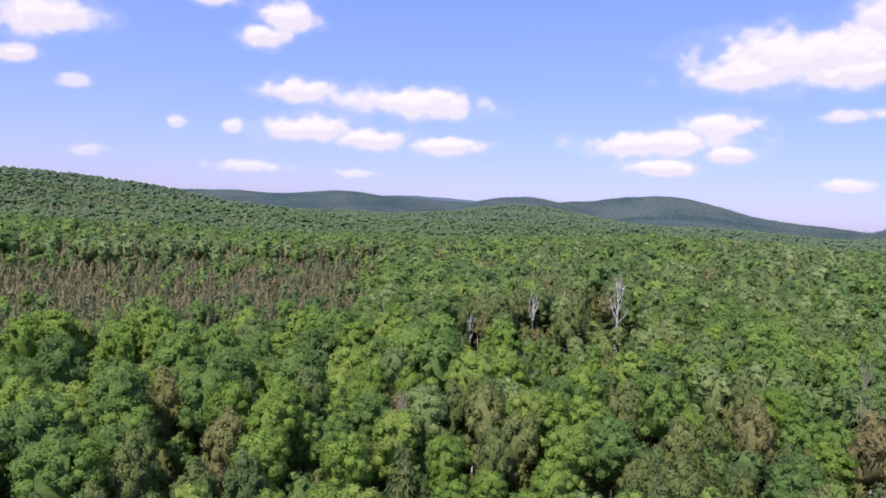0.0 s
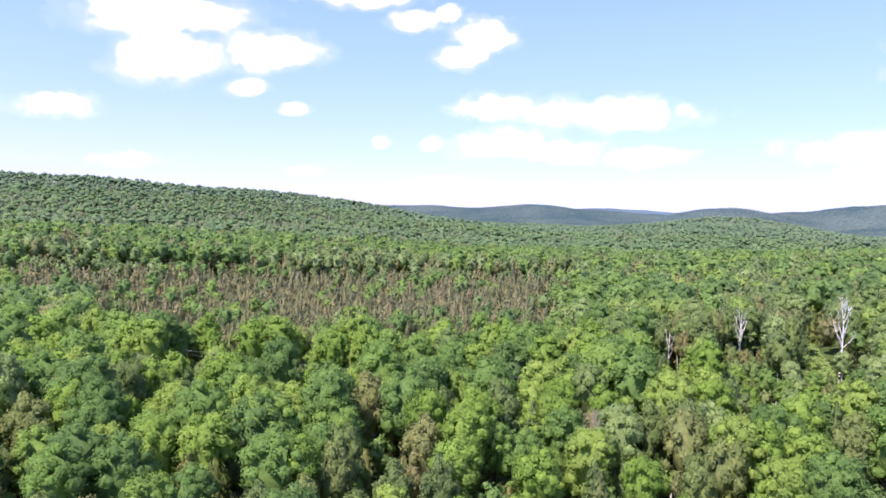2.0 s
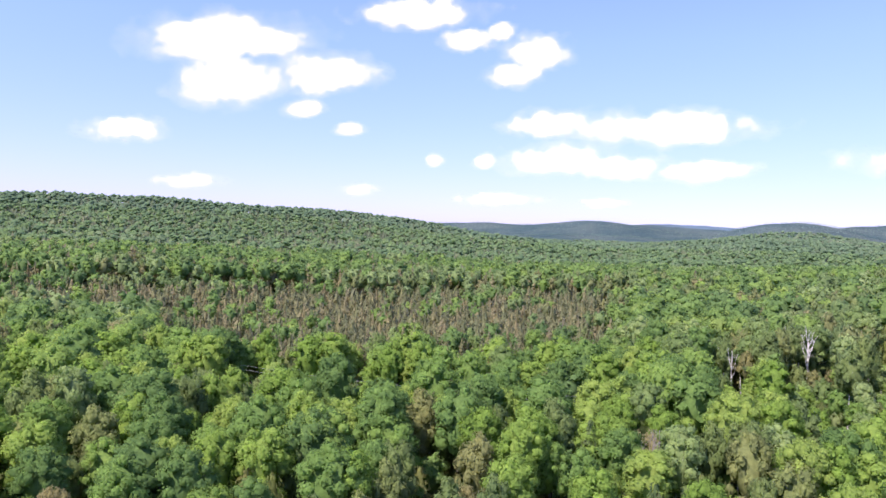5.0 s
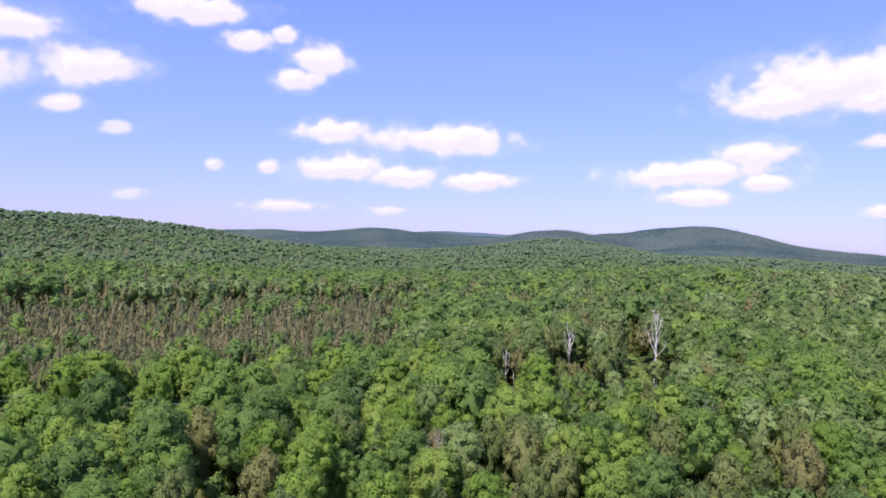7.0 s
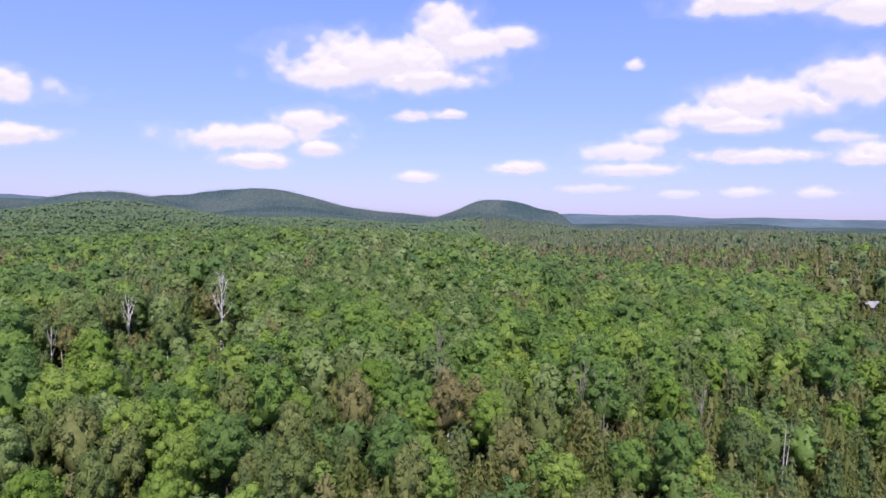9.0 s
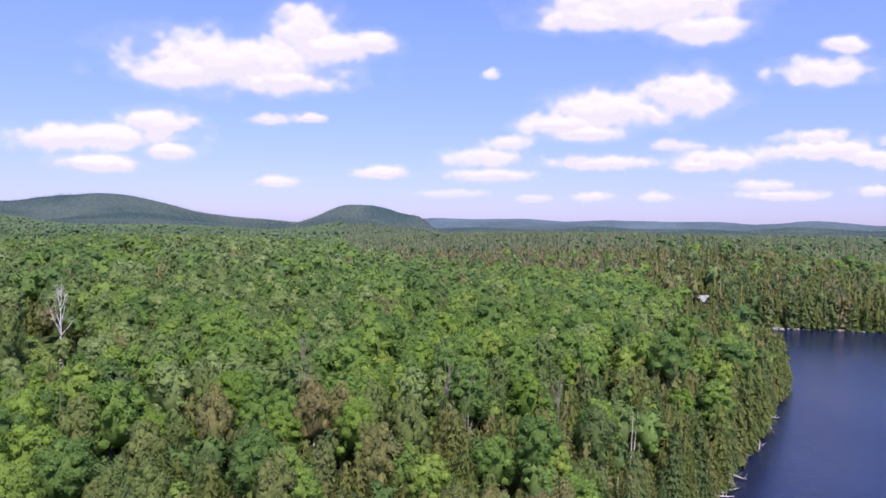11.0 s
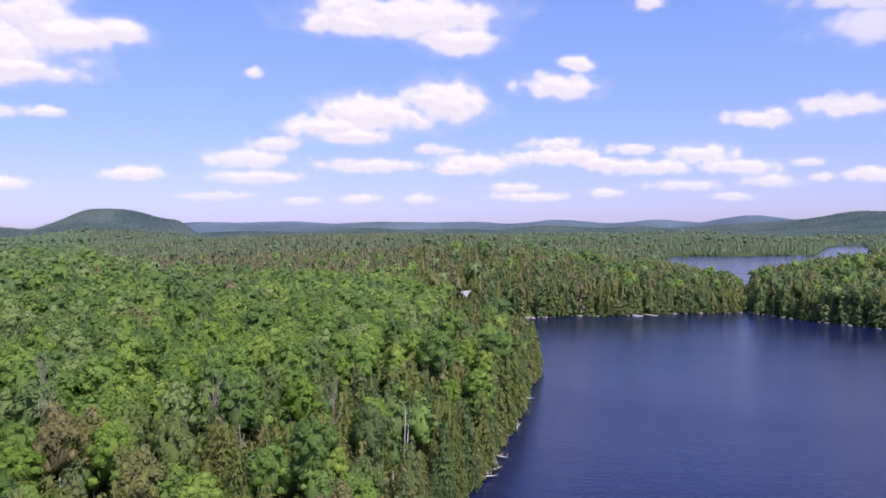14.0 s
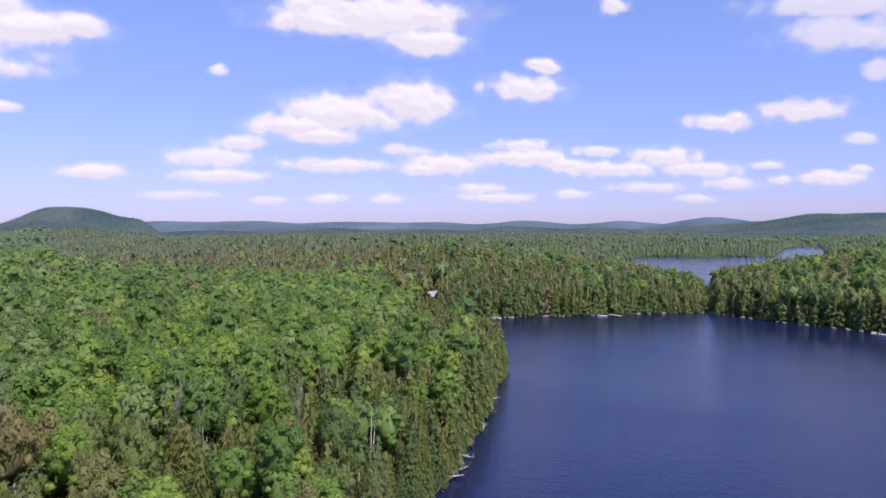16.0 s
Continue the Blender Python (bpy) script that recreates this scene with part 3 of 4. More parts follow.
SIZE = {"maple": (0.80, 1.10), "linden": (0.76, 1.06), "aspen": (0.82, 1.1), "birch": (0.76, 1.04), "cedar": (0.62, 1.2), "fir": (0.6, 1.2), "spruce": (0.58, 1.25)}


def growth(x, y):
    """How tall trees grow at a place: low on the wet neck between the two arms of the lake."""
    r, az = np.hypot(x, y), np.degrees(np.arctan2(x, y))
    neck = np.exp(-((az - 86.7) / 0.55) ** 2) * (r > 300) * (r < 560)
    low = np.clip((az - 79) / 7, 0, 1) * (az < 87) * (r > 300) * (r < 620) * 0.22
    bog = 0.30 * (az < -4) * (r > bank(az) - 6) * (r < 320)
    off = y - 107 - (x + 40) * 0.11
    under = 0.32 * (off > -18) * (off < 3) * (x > -76) * (x < -9)
    gap = 0.33 * (az > 6.5) * (az < 17.5) * (r > 104) * (r < 150) * (r < 142 + 3 * (az - 12))
    lane = (az > 12.2) & (az < 15.0)
    gap = np.maximum(gap, np.where(lane & (r > 108) & (r < 142), 0.36, 0) + np.where(lane & (r >= 142) & (r < 174), 0.62, 0))
    for bx, by in BIRCHES:
        br = math.hypot(bx, by)
        along, across = (x * bx + y * by) / br - br, (x * by - y * bx) / br
        gap = np.maximum(gap, 0.42 * (along > -44) * (along < -1) * (np.abs(across) < 4.5))
    gap = np.maximum(gap, 0.38 * (r > 222) * (r < 305) * (np.abs(az - 65) < 1.4))
    gap = np.maximum(gap, 0.3 * np.clip((80 - r) / 30, 0, 1))
    return (1 - 0.55 * neck) * (1 - low) * (1 - bog) * (1 - under) * (1 - gap) * np.where(r > 1600, 0.26, 1.0)


def along_shore(rng, poly, gap):
    """Places just inland of a shore, for the trees that lean over the water."""
    pts = []
    for (ax, ay), (bx, by) in zip(poly, poly[1:] + poly[:1]):
        k = max(1, int(math.hypot(bx - ax, by - ay) / gap))
        for i in range(k):
            t = (i + rng.uniform(0, 1)) / k
            pts.append((ax + t * (bx - ax), ay + t * (by - ay)))
    p = np.array(pts)
    best = p.copy()
    for reach in (0, 1.5, 3, 4.5, 6):
        for a in np.linspace(0, 2 * math.pi, 12, endpoint=False):
            q = p + reach * np.array([math.cos(a), math.sin(a)])
            dq, db = to_lake(q[:, 0], q[:, 1]), to_lake(best[:, 0], best[:, 1])
            better = np.abs(dq - 0.9) < np.abs(db - 0.9)
            best[better] = q[better]
    return best[:, 0], best[:, 1]


def squeeze(x, y, kinds, rng, share):
    """Conifers are narrow: many get a neighbour close by."""
    con = ((kinds == "cedar") | (kinds == "fir") | (kinds == "spruce")) & (rng.uniform(size=len(x)) < share)
    a = rng.uniform(0, 2 * math.pi, con.sum())
    nx, ny = x[con] + np.cos(a) * 3.0, y[con] + np.sin(a) * 3.0
    ok = to_lake(nx, ny) > 0.8
    return np.concatenate([x, nx[ok]]), np.concatenate([y, ny[ok]]), np.concatenate([kinds, kinds[con][ok]])


x, y = stand(rng, 34, 205, 4.5)
kinds = species(x, y, rng.uniform(size=len(x)))
ok = ~clear(x, y)
x, y, kinds = squeeze(x[ok], y[ok], kinds[ok], rng, 0.9)
sx, sy = along_shore(rng, NEAR_BAY, 2.3)
fx, fy = along_shore(rng, FAR_ARM, 4.0)
sx, sy = np.concatenate([sx, fx]), np.concatenate([sy, fy])
sr, saz = np.hypot(sx, sy), np.degrees(np.arctan2(sx, sy))
sk = np.where(sr < 260, np.where(rng.uniform(size=len(sx)) < 0.35, "fir", "cedar"), np.where(rng.uniform(size=len(sx)) < 0.7, "fir", "cedar"))
inland = (sr > 20) & (saz > 20) & (saz < 108)
mine = inland & (sr < 205)
x, y, kinds = np.concatenate([x, sx[mine]]), np.concatenate([y, sy[mine]]), np.concatenate([kinds, sk[mine]])
z, tall = ground_z(x, y), growth(x, y)
near, spill = {}, []
for i in np.argsort(np.hypot(x, y)):
    kind = str(kinds[i])
    near[kind] = near.get(kind, 0) + 1
    if near[kind] > 300:
        spill.append(i)
        continue
    s = rng.uniform(*SIZE[kind]) * tall[i]
    w = s * rng.uniform(0.84, 1.12)
    m = pose(x[i], y[i], z[i], rng.uniform(-3, 3), rng.uniform(-3, 3), rng.uniform(0, 360)) @ Matrix.Diagonal((w, w, s, 1))
    tree(kind, int(rng.integers(99)), m, NEAR if x[i] ** 2 + y[i] ** 2 < 94 ** 2 else FURTHER)


def woods(name, label, rng, x, y, kinds, table, leaves, swell=1.0, tall=1.0):
    """Joined stands of trees too many to count: one mesh for each kind."""
    z, g = ground_z(x, y), growth(x, y)
    for kind in LABEL:
        at = np.nonzero(kinds == kind)[0]
        if not len(at):
            continue
        V, F, T, N, base = [], [], [], [], 0
        which = rng.integers(0, VARIANTS[kind], len(at))
        for k in range(VARIANTS[kind]):
            sel = at[which == k]
            if not len(sel):
                continue
            v, f, nm = table[kind][k]
            s = rng.uniform(*SIZE[kind], len(sel)) * g[sel] * tall
            w = s * rng.uniform(0.9, 1.15, len(sel)) * swell
            a = rng.uniform(0, 2 * math.pi, len(sel))
            ca, sn = np.cos(a)[:, None], np.sin(a)[:, None]
            P = np.empty((len(sel), len(v), 3), np.float32)
            P[:, :, 0] = (v[:, 0] * ca - v[:, 1] * sn) * w[:, None] + x[sel][:, None]
            P[:, :, 1] = (v[:, 0] * sn + v[:, 1] * ca) * w[:, None] + y[sel][:, None]
            P[:, :, 2] = v[:, 2] * s[:, None] + z[sel][:, None]
            Q = np.empty_like(P)
            Q[:, :, 0] = nm[:, 0] * ca - nm[:, 1] * sn
            Q[:, :, 1] = nm[:, 0] * sn + nm[:, 1] * ca
            Q[:, :, 2] = nm[:, 2]
            V.append(P.reshape(-1, 3))
            N.append(Q.reshape(-1, 3))
            F.append((f[None] + (np.arange(len(sel)) * len(v))[:, None, None] + base).reshape(-1))
            T.append(np.repeat(rng.uniform(0, 1, len(sel)), len(v)))
            base += len(sel) * len(v)
        F = np.concatenate(F)
        me = fast_mesh(kind + "_" + name, np.concatenate(V), F, np.full(len(F) // 3, 3), [leaves[kind]],
                       tint=np.concatenate(T), smooth=True, normals=np.concatenate(N))
        tagged(new(kind + "_" + name, me), label % kind, "woodland", kind="stuff")


if spill:
    sp = np.array(spill)
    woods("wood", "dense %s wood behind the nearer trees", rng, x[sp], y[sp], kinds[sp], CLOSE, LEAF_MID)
# saplings and shrubs that fill the gaps under the canopy
ux, uy = stand(rng, 46, 205, 5.4)
ok = ~clear(ux, uy) & (growth(ux, uy) > 0.4)
ux, uy = ux[ok], uy[ok]
uk = np.where(rng.uniform(size=len(ux)) < 0.35, "birch", np.where(rng.uniform(size=len(ux)) < 0.5, "maple", "linden"))
un = np.hypot(ux, uy) < 100
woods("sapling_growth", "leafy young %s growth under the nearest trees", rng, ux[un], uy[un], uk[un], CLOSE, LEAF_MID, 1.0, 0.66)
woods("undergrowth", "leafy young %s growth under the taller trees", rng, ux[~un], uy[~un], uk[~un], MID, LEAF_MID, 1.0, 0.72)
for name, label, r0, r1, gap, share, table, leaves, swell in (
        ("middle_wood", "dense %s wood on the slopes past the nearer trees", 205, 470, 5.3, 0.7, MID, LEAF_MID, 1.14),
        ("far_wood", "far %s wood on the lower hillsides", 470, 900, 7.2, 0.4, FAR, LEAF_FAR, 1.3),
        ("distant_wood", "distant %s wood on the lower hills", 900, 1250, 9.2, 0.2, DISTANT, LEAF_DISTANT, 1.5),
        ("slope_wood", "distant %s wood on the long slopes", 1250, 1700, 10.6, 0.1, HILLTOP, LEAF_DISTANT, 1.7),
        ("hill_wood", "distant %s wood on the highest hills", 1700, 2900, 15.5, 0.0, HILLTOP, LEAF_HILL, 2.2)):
    x, y = stand(rng, r0, r1, gap)
    ok = ~clear(x, y)
    x, y = x[ok], y[ok]
    x, y, kinds = squeeze(x, y, species(x, y, rng.uniform(size=len(x))), rng, share)
    if r0 == 205:
        bx, by = stand(rng, 205, 470, 4.2)
        baz = np.degrees(np.arctan2(bx, by))
        bd = to_lake(bx, by)
        bog = (baz < -8 + 6 * fbm(bx / 20, by / 20, 14, 2)) & (np.hypot(bx, by) < 305) & (np.hypot(bx, by) > bank(baz)) & (rng.uniform(size=len(bx)) < 0.85) | (baz > 66) & (bd < np.where(baz > 87.5, 16, 70))
        bog &= ~clear(bx, by)
        x, y, kinds = np.concatenate([x, bx[bog]]), np.concatenate([y, by[bog]]), np.concatenate([kinds, np.where(baz[bog] < 30, "spruce", np.where(rng.uniform(size=bog.sum()) < 0.85, "fir", "cedar"))])
    here = inland & (sr >= r0) & (sr < r1)
    x, y, kinds = np.concatenate([x, sx[here]]), np.concatenate([y, sy[here]]), np.concatenate([kinds, sk[here]])
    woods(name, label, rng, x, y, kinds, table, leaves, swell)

# ---------------------------------------------------------------- single trees that stand out
def solid(name, geo, mat, parent=None, label=""):
    ob = new(name, quad_mesh(name, geo, mat))
    if parent:
        ob.parent = parent
    return tagged(ob, label)


def bare_tree(name, label, group, x, y, high, mat, limbs=6, lean=0.0, spread=0.22, lift=0.0):
    """A nearly leafless tree: trunk, rising limbs, and twigs on each limb."""
    r = random.Random(int(x * 13 + y * 7))
    root = tagged(new(name), label, "tree", group)
    root.location = (x, y, float(ground_z(np.array([x]), np.array([y]))[0]) + lift)
    thick = (0.014 if mat is BIRCH_BARK else 0.011 if mat is BLEACHED else 0.008) * high
    top = Vector((lean * high, r.uniform(-0.03, 0.03) * high, high))
    solid("trunk", tube([(0, 0, -0.5), (0, 0, 0.3), top * 0.5 + Vector((0.1, 0.1, 0)), top], [thick * 1.25, thick, thick * 0.7, thick * 0.15], 7), mat, root)
    for k in range(limbs):
        lev = r.uniform(0.4, 0.8)
        a = 2.399 * k + r.uniform(-0.4, 0.4)
        s = top * lev
        out = spread * high * r.uniform(0.5, 1.0) * (1.15 - lev)
        e = s + Vector((math.cos(a) * out, math.sin(a) * out, high * r.uniform(0.18, 0.34)))
        m = s.lerp(e, 0.5) + Vector((math.cos(a), math.sin(a), 0)) * out * 0.14
        pieces = [tube([s, m, e], [thick * 0.45, thick * 0.28, thick * 0.06], 5)]
        for j in range(4):
            q = m.lerp(e, r.uniform(0, 0.9))
            w = q + Vector((r.uniform(-1, 1), r.uniform(-1, 1), r.uniform(0.5, 1.4))) * high * 0.055
            pieces.append(tube([q, q.lerp(w, 0.5) + Vector((0.05, 0, 0)), w], [thick * 0.2, thick * 0.14, thick * 0.05], 4))
        solid("limb", join(pieces), mat, root)
    return root


WHITE_BIRCH = "white-barked birch with hardly any leaves above the canopy"
for x0, y0, high, limbs in ((43.3, 159, 17.5, 13), (24.4, 163, 14.5, 11), (8.9, 150, 11.5, 6), (21.5, 176, 13.5, 5), (33, 170, 13.5, 5)):
    bare_tree("white_birch", WHITE_BIRCH, "bare white birches", x0, y0, high, BIRCH_BARK, limbs)
for x0, y0, high, lean in ((29.5, 85, 16.0, 0.02), (50.5, 78, 16.5, 0.0), (56, 88, 17.5, 0.03), (-2, 76, 14.5, 0.0), (67, 68, 17.0, 0.02), (82, 60, 14.5, 0.04), (-34, 201, 12.0, 0.0), (70, 66, 15.5, -0.05), (-3.5, 74, 14.0, 0.05), (61, 95, 17.0, 0.0)):
    bare_tree("dead_tree", "grey dead tree with bare branching twigs", "dead trees", x0, y0, high, DEAD_WOOD, 8, lean, 0.22)
for k in range(9):
    a0, r0 = radians(-19.5 + 1.05 * k + 0.5 * math.sin(k * 2.3)), 372 + 24 * math.sin(k * 1.9)
    bare_tree("dead_tree", "grey dead tree with bare branching twigs", "dead trees", r0 * math.sin(a0), r0 * math.cos(a0), 13.0 + 2 * math.sin(k * 3.1), DEAD_WOOD, 8, 0.02 * math.sin(k), 0.22)
bare_tree("dead_pine", "tall bleached dead stem without bark", "dead stems by the shore", 80.5, 47.3, 14.0, BLEACHED, 0, 0.02)
bare_tree("dead_pine", "bleached dead stem leaning between the cedars", "dead stems by the shore", 84.5, 49.5, 12.5, BLEACHED, 0, 0.12)
bare_tree("dead_pine", "bleached dead stem leaning between the cedars", "dead stems by the shore", 76.0, 48.5, 12.0, DEAD_WOOD, 2, 0.05)

# a few tall spruces that break the outline by the neck of the lake
for x0, y0, high in ((384, 14, 1.35), (390, 9, 1.2), (386.5, 11.5, 1.0), (452, 74, 1.25)):
    m = pose(x0, y0, float(ground_z(np.array([x0]), np.array([y0]))[0]), 0, 0, x0 * 37) @ Matrix.Diagonal((0.8, 0.8, high, 1))
    tree("spruce", int(x0), m, FURTHER)

# ---------------------------------------------------------------- grassy gap on the knoll
GRASS = foliage("meadow_grass", ((0.0, (0.13, 0.20, 0.06)), (1.0, (0.22, 0.27, 0.11))), joined=True)
gy0 = rng.uniform(156, 230, 2600)
gx0 = 41.7 + (gy0 - 170) * 0.086 + rng.uniform(-3.2, 3.2, 2600)
gp = np.stack([gx0, gy0, ground_z(gx0, gy0) + 0.25], 1)
blades = sprays(rng, gp, rng.normal(size=(2600, 3)) * 0.35 + np.array([0, 0, 1.0]), 0.55, np.tile([0, 0, 1.0], (2600, 1)) + rng.normal(size=(2600, 3)) * 0.2)
tagged(new("meadow_grass", fast_mesh("meadow_grass", blades[0], blades[1].ravel(), np.full(2600, 3), [GRASS], smooth=True,
                                     tint=np.repeat(rng.uniform(size=2600), 3), normals=blades[2])), "light green grass in a gap between trees", "grass", kind="stuff")

# ---------------------------------------------------------------- overhead cables through the trees
CABLE = rough("grey_cable", ((0.3, (0.20, 0.21, 0.22)), (0.7, (0.30, 0.31, 0.33))), 3.0, roughness=0.5)
for up in (0.0, 0.75):
    ends = Vector((-74, 103.3, 14.2 + up)), Vector((-11, 110.2, 14.2 + up))
    path = [ends[0].lerp(ends[1], k / 24) - Vector((0, 0, 1.1 * (1 - (k / 12 - 1) ** 2))) for k in range(25)]
    tagged(new("overhead_cable", quad_mesh("overhead_cable", tube(path, [0.024] * 25, 5), CABLE)), "thin grey overhead cable strung between the trees", "cable", "overhead cables")

# ---------------------------------------------------------------- lake shore
ROCK = rough("shore_granite", ((0.3, (0.16, 0.135, 0.12)), (0.7, (0.38, 0.33, 0.30))), 1.5, bump=0.5)
PLANK = rough("weathered_planks", ((0.3, (0.32, 0.28, 0.23)), (0.7, (0.50, 0.45, 0.38))), 2.5)
WHITE_PAINT = rough("white_boat_paint", ((0.3, (0.70, 0.70, 0.69)), (0.7, (0.82, 0.82, 0.80))), 2.0, roughness=0.4)
ROOFING = rough("pale_grey_roofing", ((0.3, (0.33, 0.33, 0.33)), (0.7, (0.44, 0.43, 0.43))), 1.2, roughness=0.6)
LOGWALL = rough("brown_log_wall", ((0.3, (0.12, 0.075, 0.045)), (0.7, (0.24, 0.15, 0.09))), 2.0)
GLASS = rough("dark_window_glass", ((0.3, (0.02, 0.025, 0.03)), (0.7, (0.04, 0.045, 0.05))), 1.0, roughness=0.08)


def box(sx, sy, sz, at=(0, 0, 0), bevel=0.02):
    bm = bmesh.new()
    bmesh.ops.create_cube(bm, size=1.0)
    bmesh.ops.scale(bm, vec=(sx, sy, sz), verts=bm.verts)
    bmesh.ops.translate(bm, vec=at, verts=bm.verts)
    if bevel:
        bmesh.ops.bevel(bm, geom=bm.edges[:], offset=bevel, segments=1, affect="EDGES")
    return bm


def piece(name, bm, mat, parent=None, label=""):
    me = bpy.data.meshes.new(name)
    bm.to_mesh(me)
    bm.free()
    me.materials.append(mat)
    ob = new(name, me)
    if parent:
        ob.parent = parent
    return tagged(ob, label)


def boulder(x, y, size, seed):
    bm = bmesh.new()
    bmesh.ops.create_icosphere(bm, subdivisions=2, radius=size)
    for v in bm.verts:
        n = noise.noise(v.co / size * 1.3 + Vector((seed, 0, 0)))
        v.co *= 1 + 0.35 * n
        v.co.z *= 0.6
    ob = piece("shore_rock", bm, ROCK)
    ob.location = (x, y, size * 0.12)
    ob.rotation_euler = (0, 0, seed)
    for p in ob.data.polygons:
        p.use_smooth = True
    return tagged(ob, "pale granite boulder at the water's edge", "rock", "shore rocks")


def log(x, y, long, turn, tip, thick=0.17):
    """A bleached fallen trunk that slopes from the bank into the water, with broken branch stubs."""
    r = random.Random(int(x * 31 + y))
    root = tagged(new("fallen_log"), "bleached fallen trunk lying from the bank into the water", "log", "fallen logs")
    root.location = (x, y, 0.5)
    root.rotation_euler = (0, radians(tip), radians(turn))
    solid("trunk", tube([(-long * 0.5, 0, 0), (-long * 0.1, 0.1, 0.06), (long * 0.25, -0.05, 0.02), (long * 0.5, 0.05, 0)],
                        [thick, thick * 0.85, thick * 0.6, thick * 0.25], 7), BLEACHED, root)
    for k in range(5):
        u = r.uniform(-0.1, 0.45) * long
        e = Vector((u + r.uniform(0.2, 0.8), r.uniform(-1.2, 1.2), r.uniform(0.2, 1.1)))
        solid("branch", tube([(u, 0, 0), Vector((u, 0, 0)).lerp(e, 0.5), e], [thick * 0.3, thick * 0.2, thick * 0.07], 4), BLEACHED, root)
    return root


def to_edge(x, y, want):
    """The nearest place to (x, y) that lies want metres from the waterline, negative in the water."""
    for step in range(20):
        d0 = to_lake(np.array([x]), np.array([y]))[0]
        gx0 = to_lake(np.array([x + 0.5]), np.array([y]))[0] - d0
        gy0 = to_lake(np.array([x]), np.array([y + 0.5]))[0] - d0
        k = (want - d0) * 0.6 / (math.hypot(gx0, gy0) + 1e-6)
        x, y = x + k * gx0, y + k * gy0
        if abs(want - d0) < 0.2:
            break
    return float(x), float(y)


for x0, y0, long, turn, tip in ((128, 43.5, 5.5, 20, 4), (103, 39.5, 5.0, -8, 5), (99, 41, 4.0, -55, -6), (196, 58, 6.0, -5, 3), (150, 51, 3.0, -60, 3), (110, 42, 3.2, -80, 5)):
    log(*to_edge(x0, y0, -1.0), long, turn, tip)
edge = rng.uniform(size=(70, 2))
for k, (u0, v0) in enumerate(edge):
    if k < 20:
        i = 1 + int(u0 * 5)
    else:
        i = 8 + int(u0 * 6)
    (ax, ay), (bx, by) = NEAR_BAY[i], NEAR_BAY[i + 1]
    px, py = to_edge(ax + v0 * (bx - ax), ay + v0 * (by - ay), -0.6 if k < 20 else -1.6)
    boulder(px, py, (0.3 if k < 20 else 0.5) + 0.5 * float(edge[k - 1, 0]), k * 1.7)


def dock(x, y, turn, long, wide=1.6):
    root = tagged(new("wooden_dock"), "weathered grey plank dock on short posts", "dock", "docks of the far shore")
    root.location, root.rotation_euler = (x, y, 0.45), (0, 0, radians(turn))
    piece("deck_frame", box(long, wide * 0.9, 0.12, (0, 0, -0.1)), PLANK, root)
    n = int(long / 0.3)
    plank = None
    for k in range(n):
        if plank is None:
            plank = piece("plank", box(0.26, wide, 0.05, (0, 0, 0), 0.01), PLANK, root)
        else:
            ob = plank.copy()
            scene.collection.objects.link(ob)
        (ob if k else plank).location = (-long / 2 + 0.3 * (k + 0.5), 0, 0)
    for px in (-long * 0.45, 0, long * 0.45):
        for py in (-wide * 0.45, wide * 0.45):
            piece("post", box(0.16, 0.16, 1.8, (px, py, -0.75), 0.02), PLANK, root)
    return root


def boat(x, y, turn, label, mat):
    root = tagged(new("rowing_boat"), label, "boat", "boats of the far shore")
    root.location, root.rotation_euler = (x, y, 0.02), (0, 0, radians(turn))
    bm = bmesh.new()
    rings = []
    for k in range(9):
        u = k / 8
        half = 0.78 * math.sin(math.pi * min(0.5, 0.12 + u * 0.5)) if u < 0.76 else 0.78 * (1 - ((u - 0.76) / 0.25) ** 2)
        half = max(half, 0.03)
        rise = 0.52 + 0.25 * u * u
        rings.append([bm.verts.new((4.4 * (u - 0.5), half * s, z)) for s, z in
                      ((-1.0, rise), (-0.85, 0.12), (-0.3, -0.08), (0.3, -0.08), (0.85, 0.12), (1.0, rise), (0.92, rise), (0.75, 0.16), (-0.75, 0.16), (-0.92, rise))])
    for a, b in zip(rings, rings[1:]):
        for j in range(10):
            bm.faces.new((a[j], a[(j + 1) % 10], b[(j + 1) % 10], b[j]))
    bm.faces.new(rings[0])
    bm.faces.new(rings[-1][::-1])
    bmesh.ops.recalc_face_normals(bm, faces=bm.faces)
    piece("hull", bm, mat, root)
    for px in (-0.9, 0.5):
        piece("bench", box(0.28, 1.25, 0.05, (px, 0, 0.38), 0.01), PLANK, root)
    return root


dock(275.5, 105.5, -60, 10.0)
dock(280.0, 99.5, 25, 5.0)
dock(308.5, 55.5, 55, 6.5, 2.2)
dock(293.0, -40.0, -10, 6.0)
boat(278.0, 102.5, -50, "beige rowing boat moored beside a plank dock", PLANK)
boat(304.5, 60.5, 120, "white rowing boat moored by pinkish shore rocks", WHITE_PAINT)
boat(289.5, -43.0, 80, "white rowing boat beside a short dock", WHITE_PAINT)


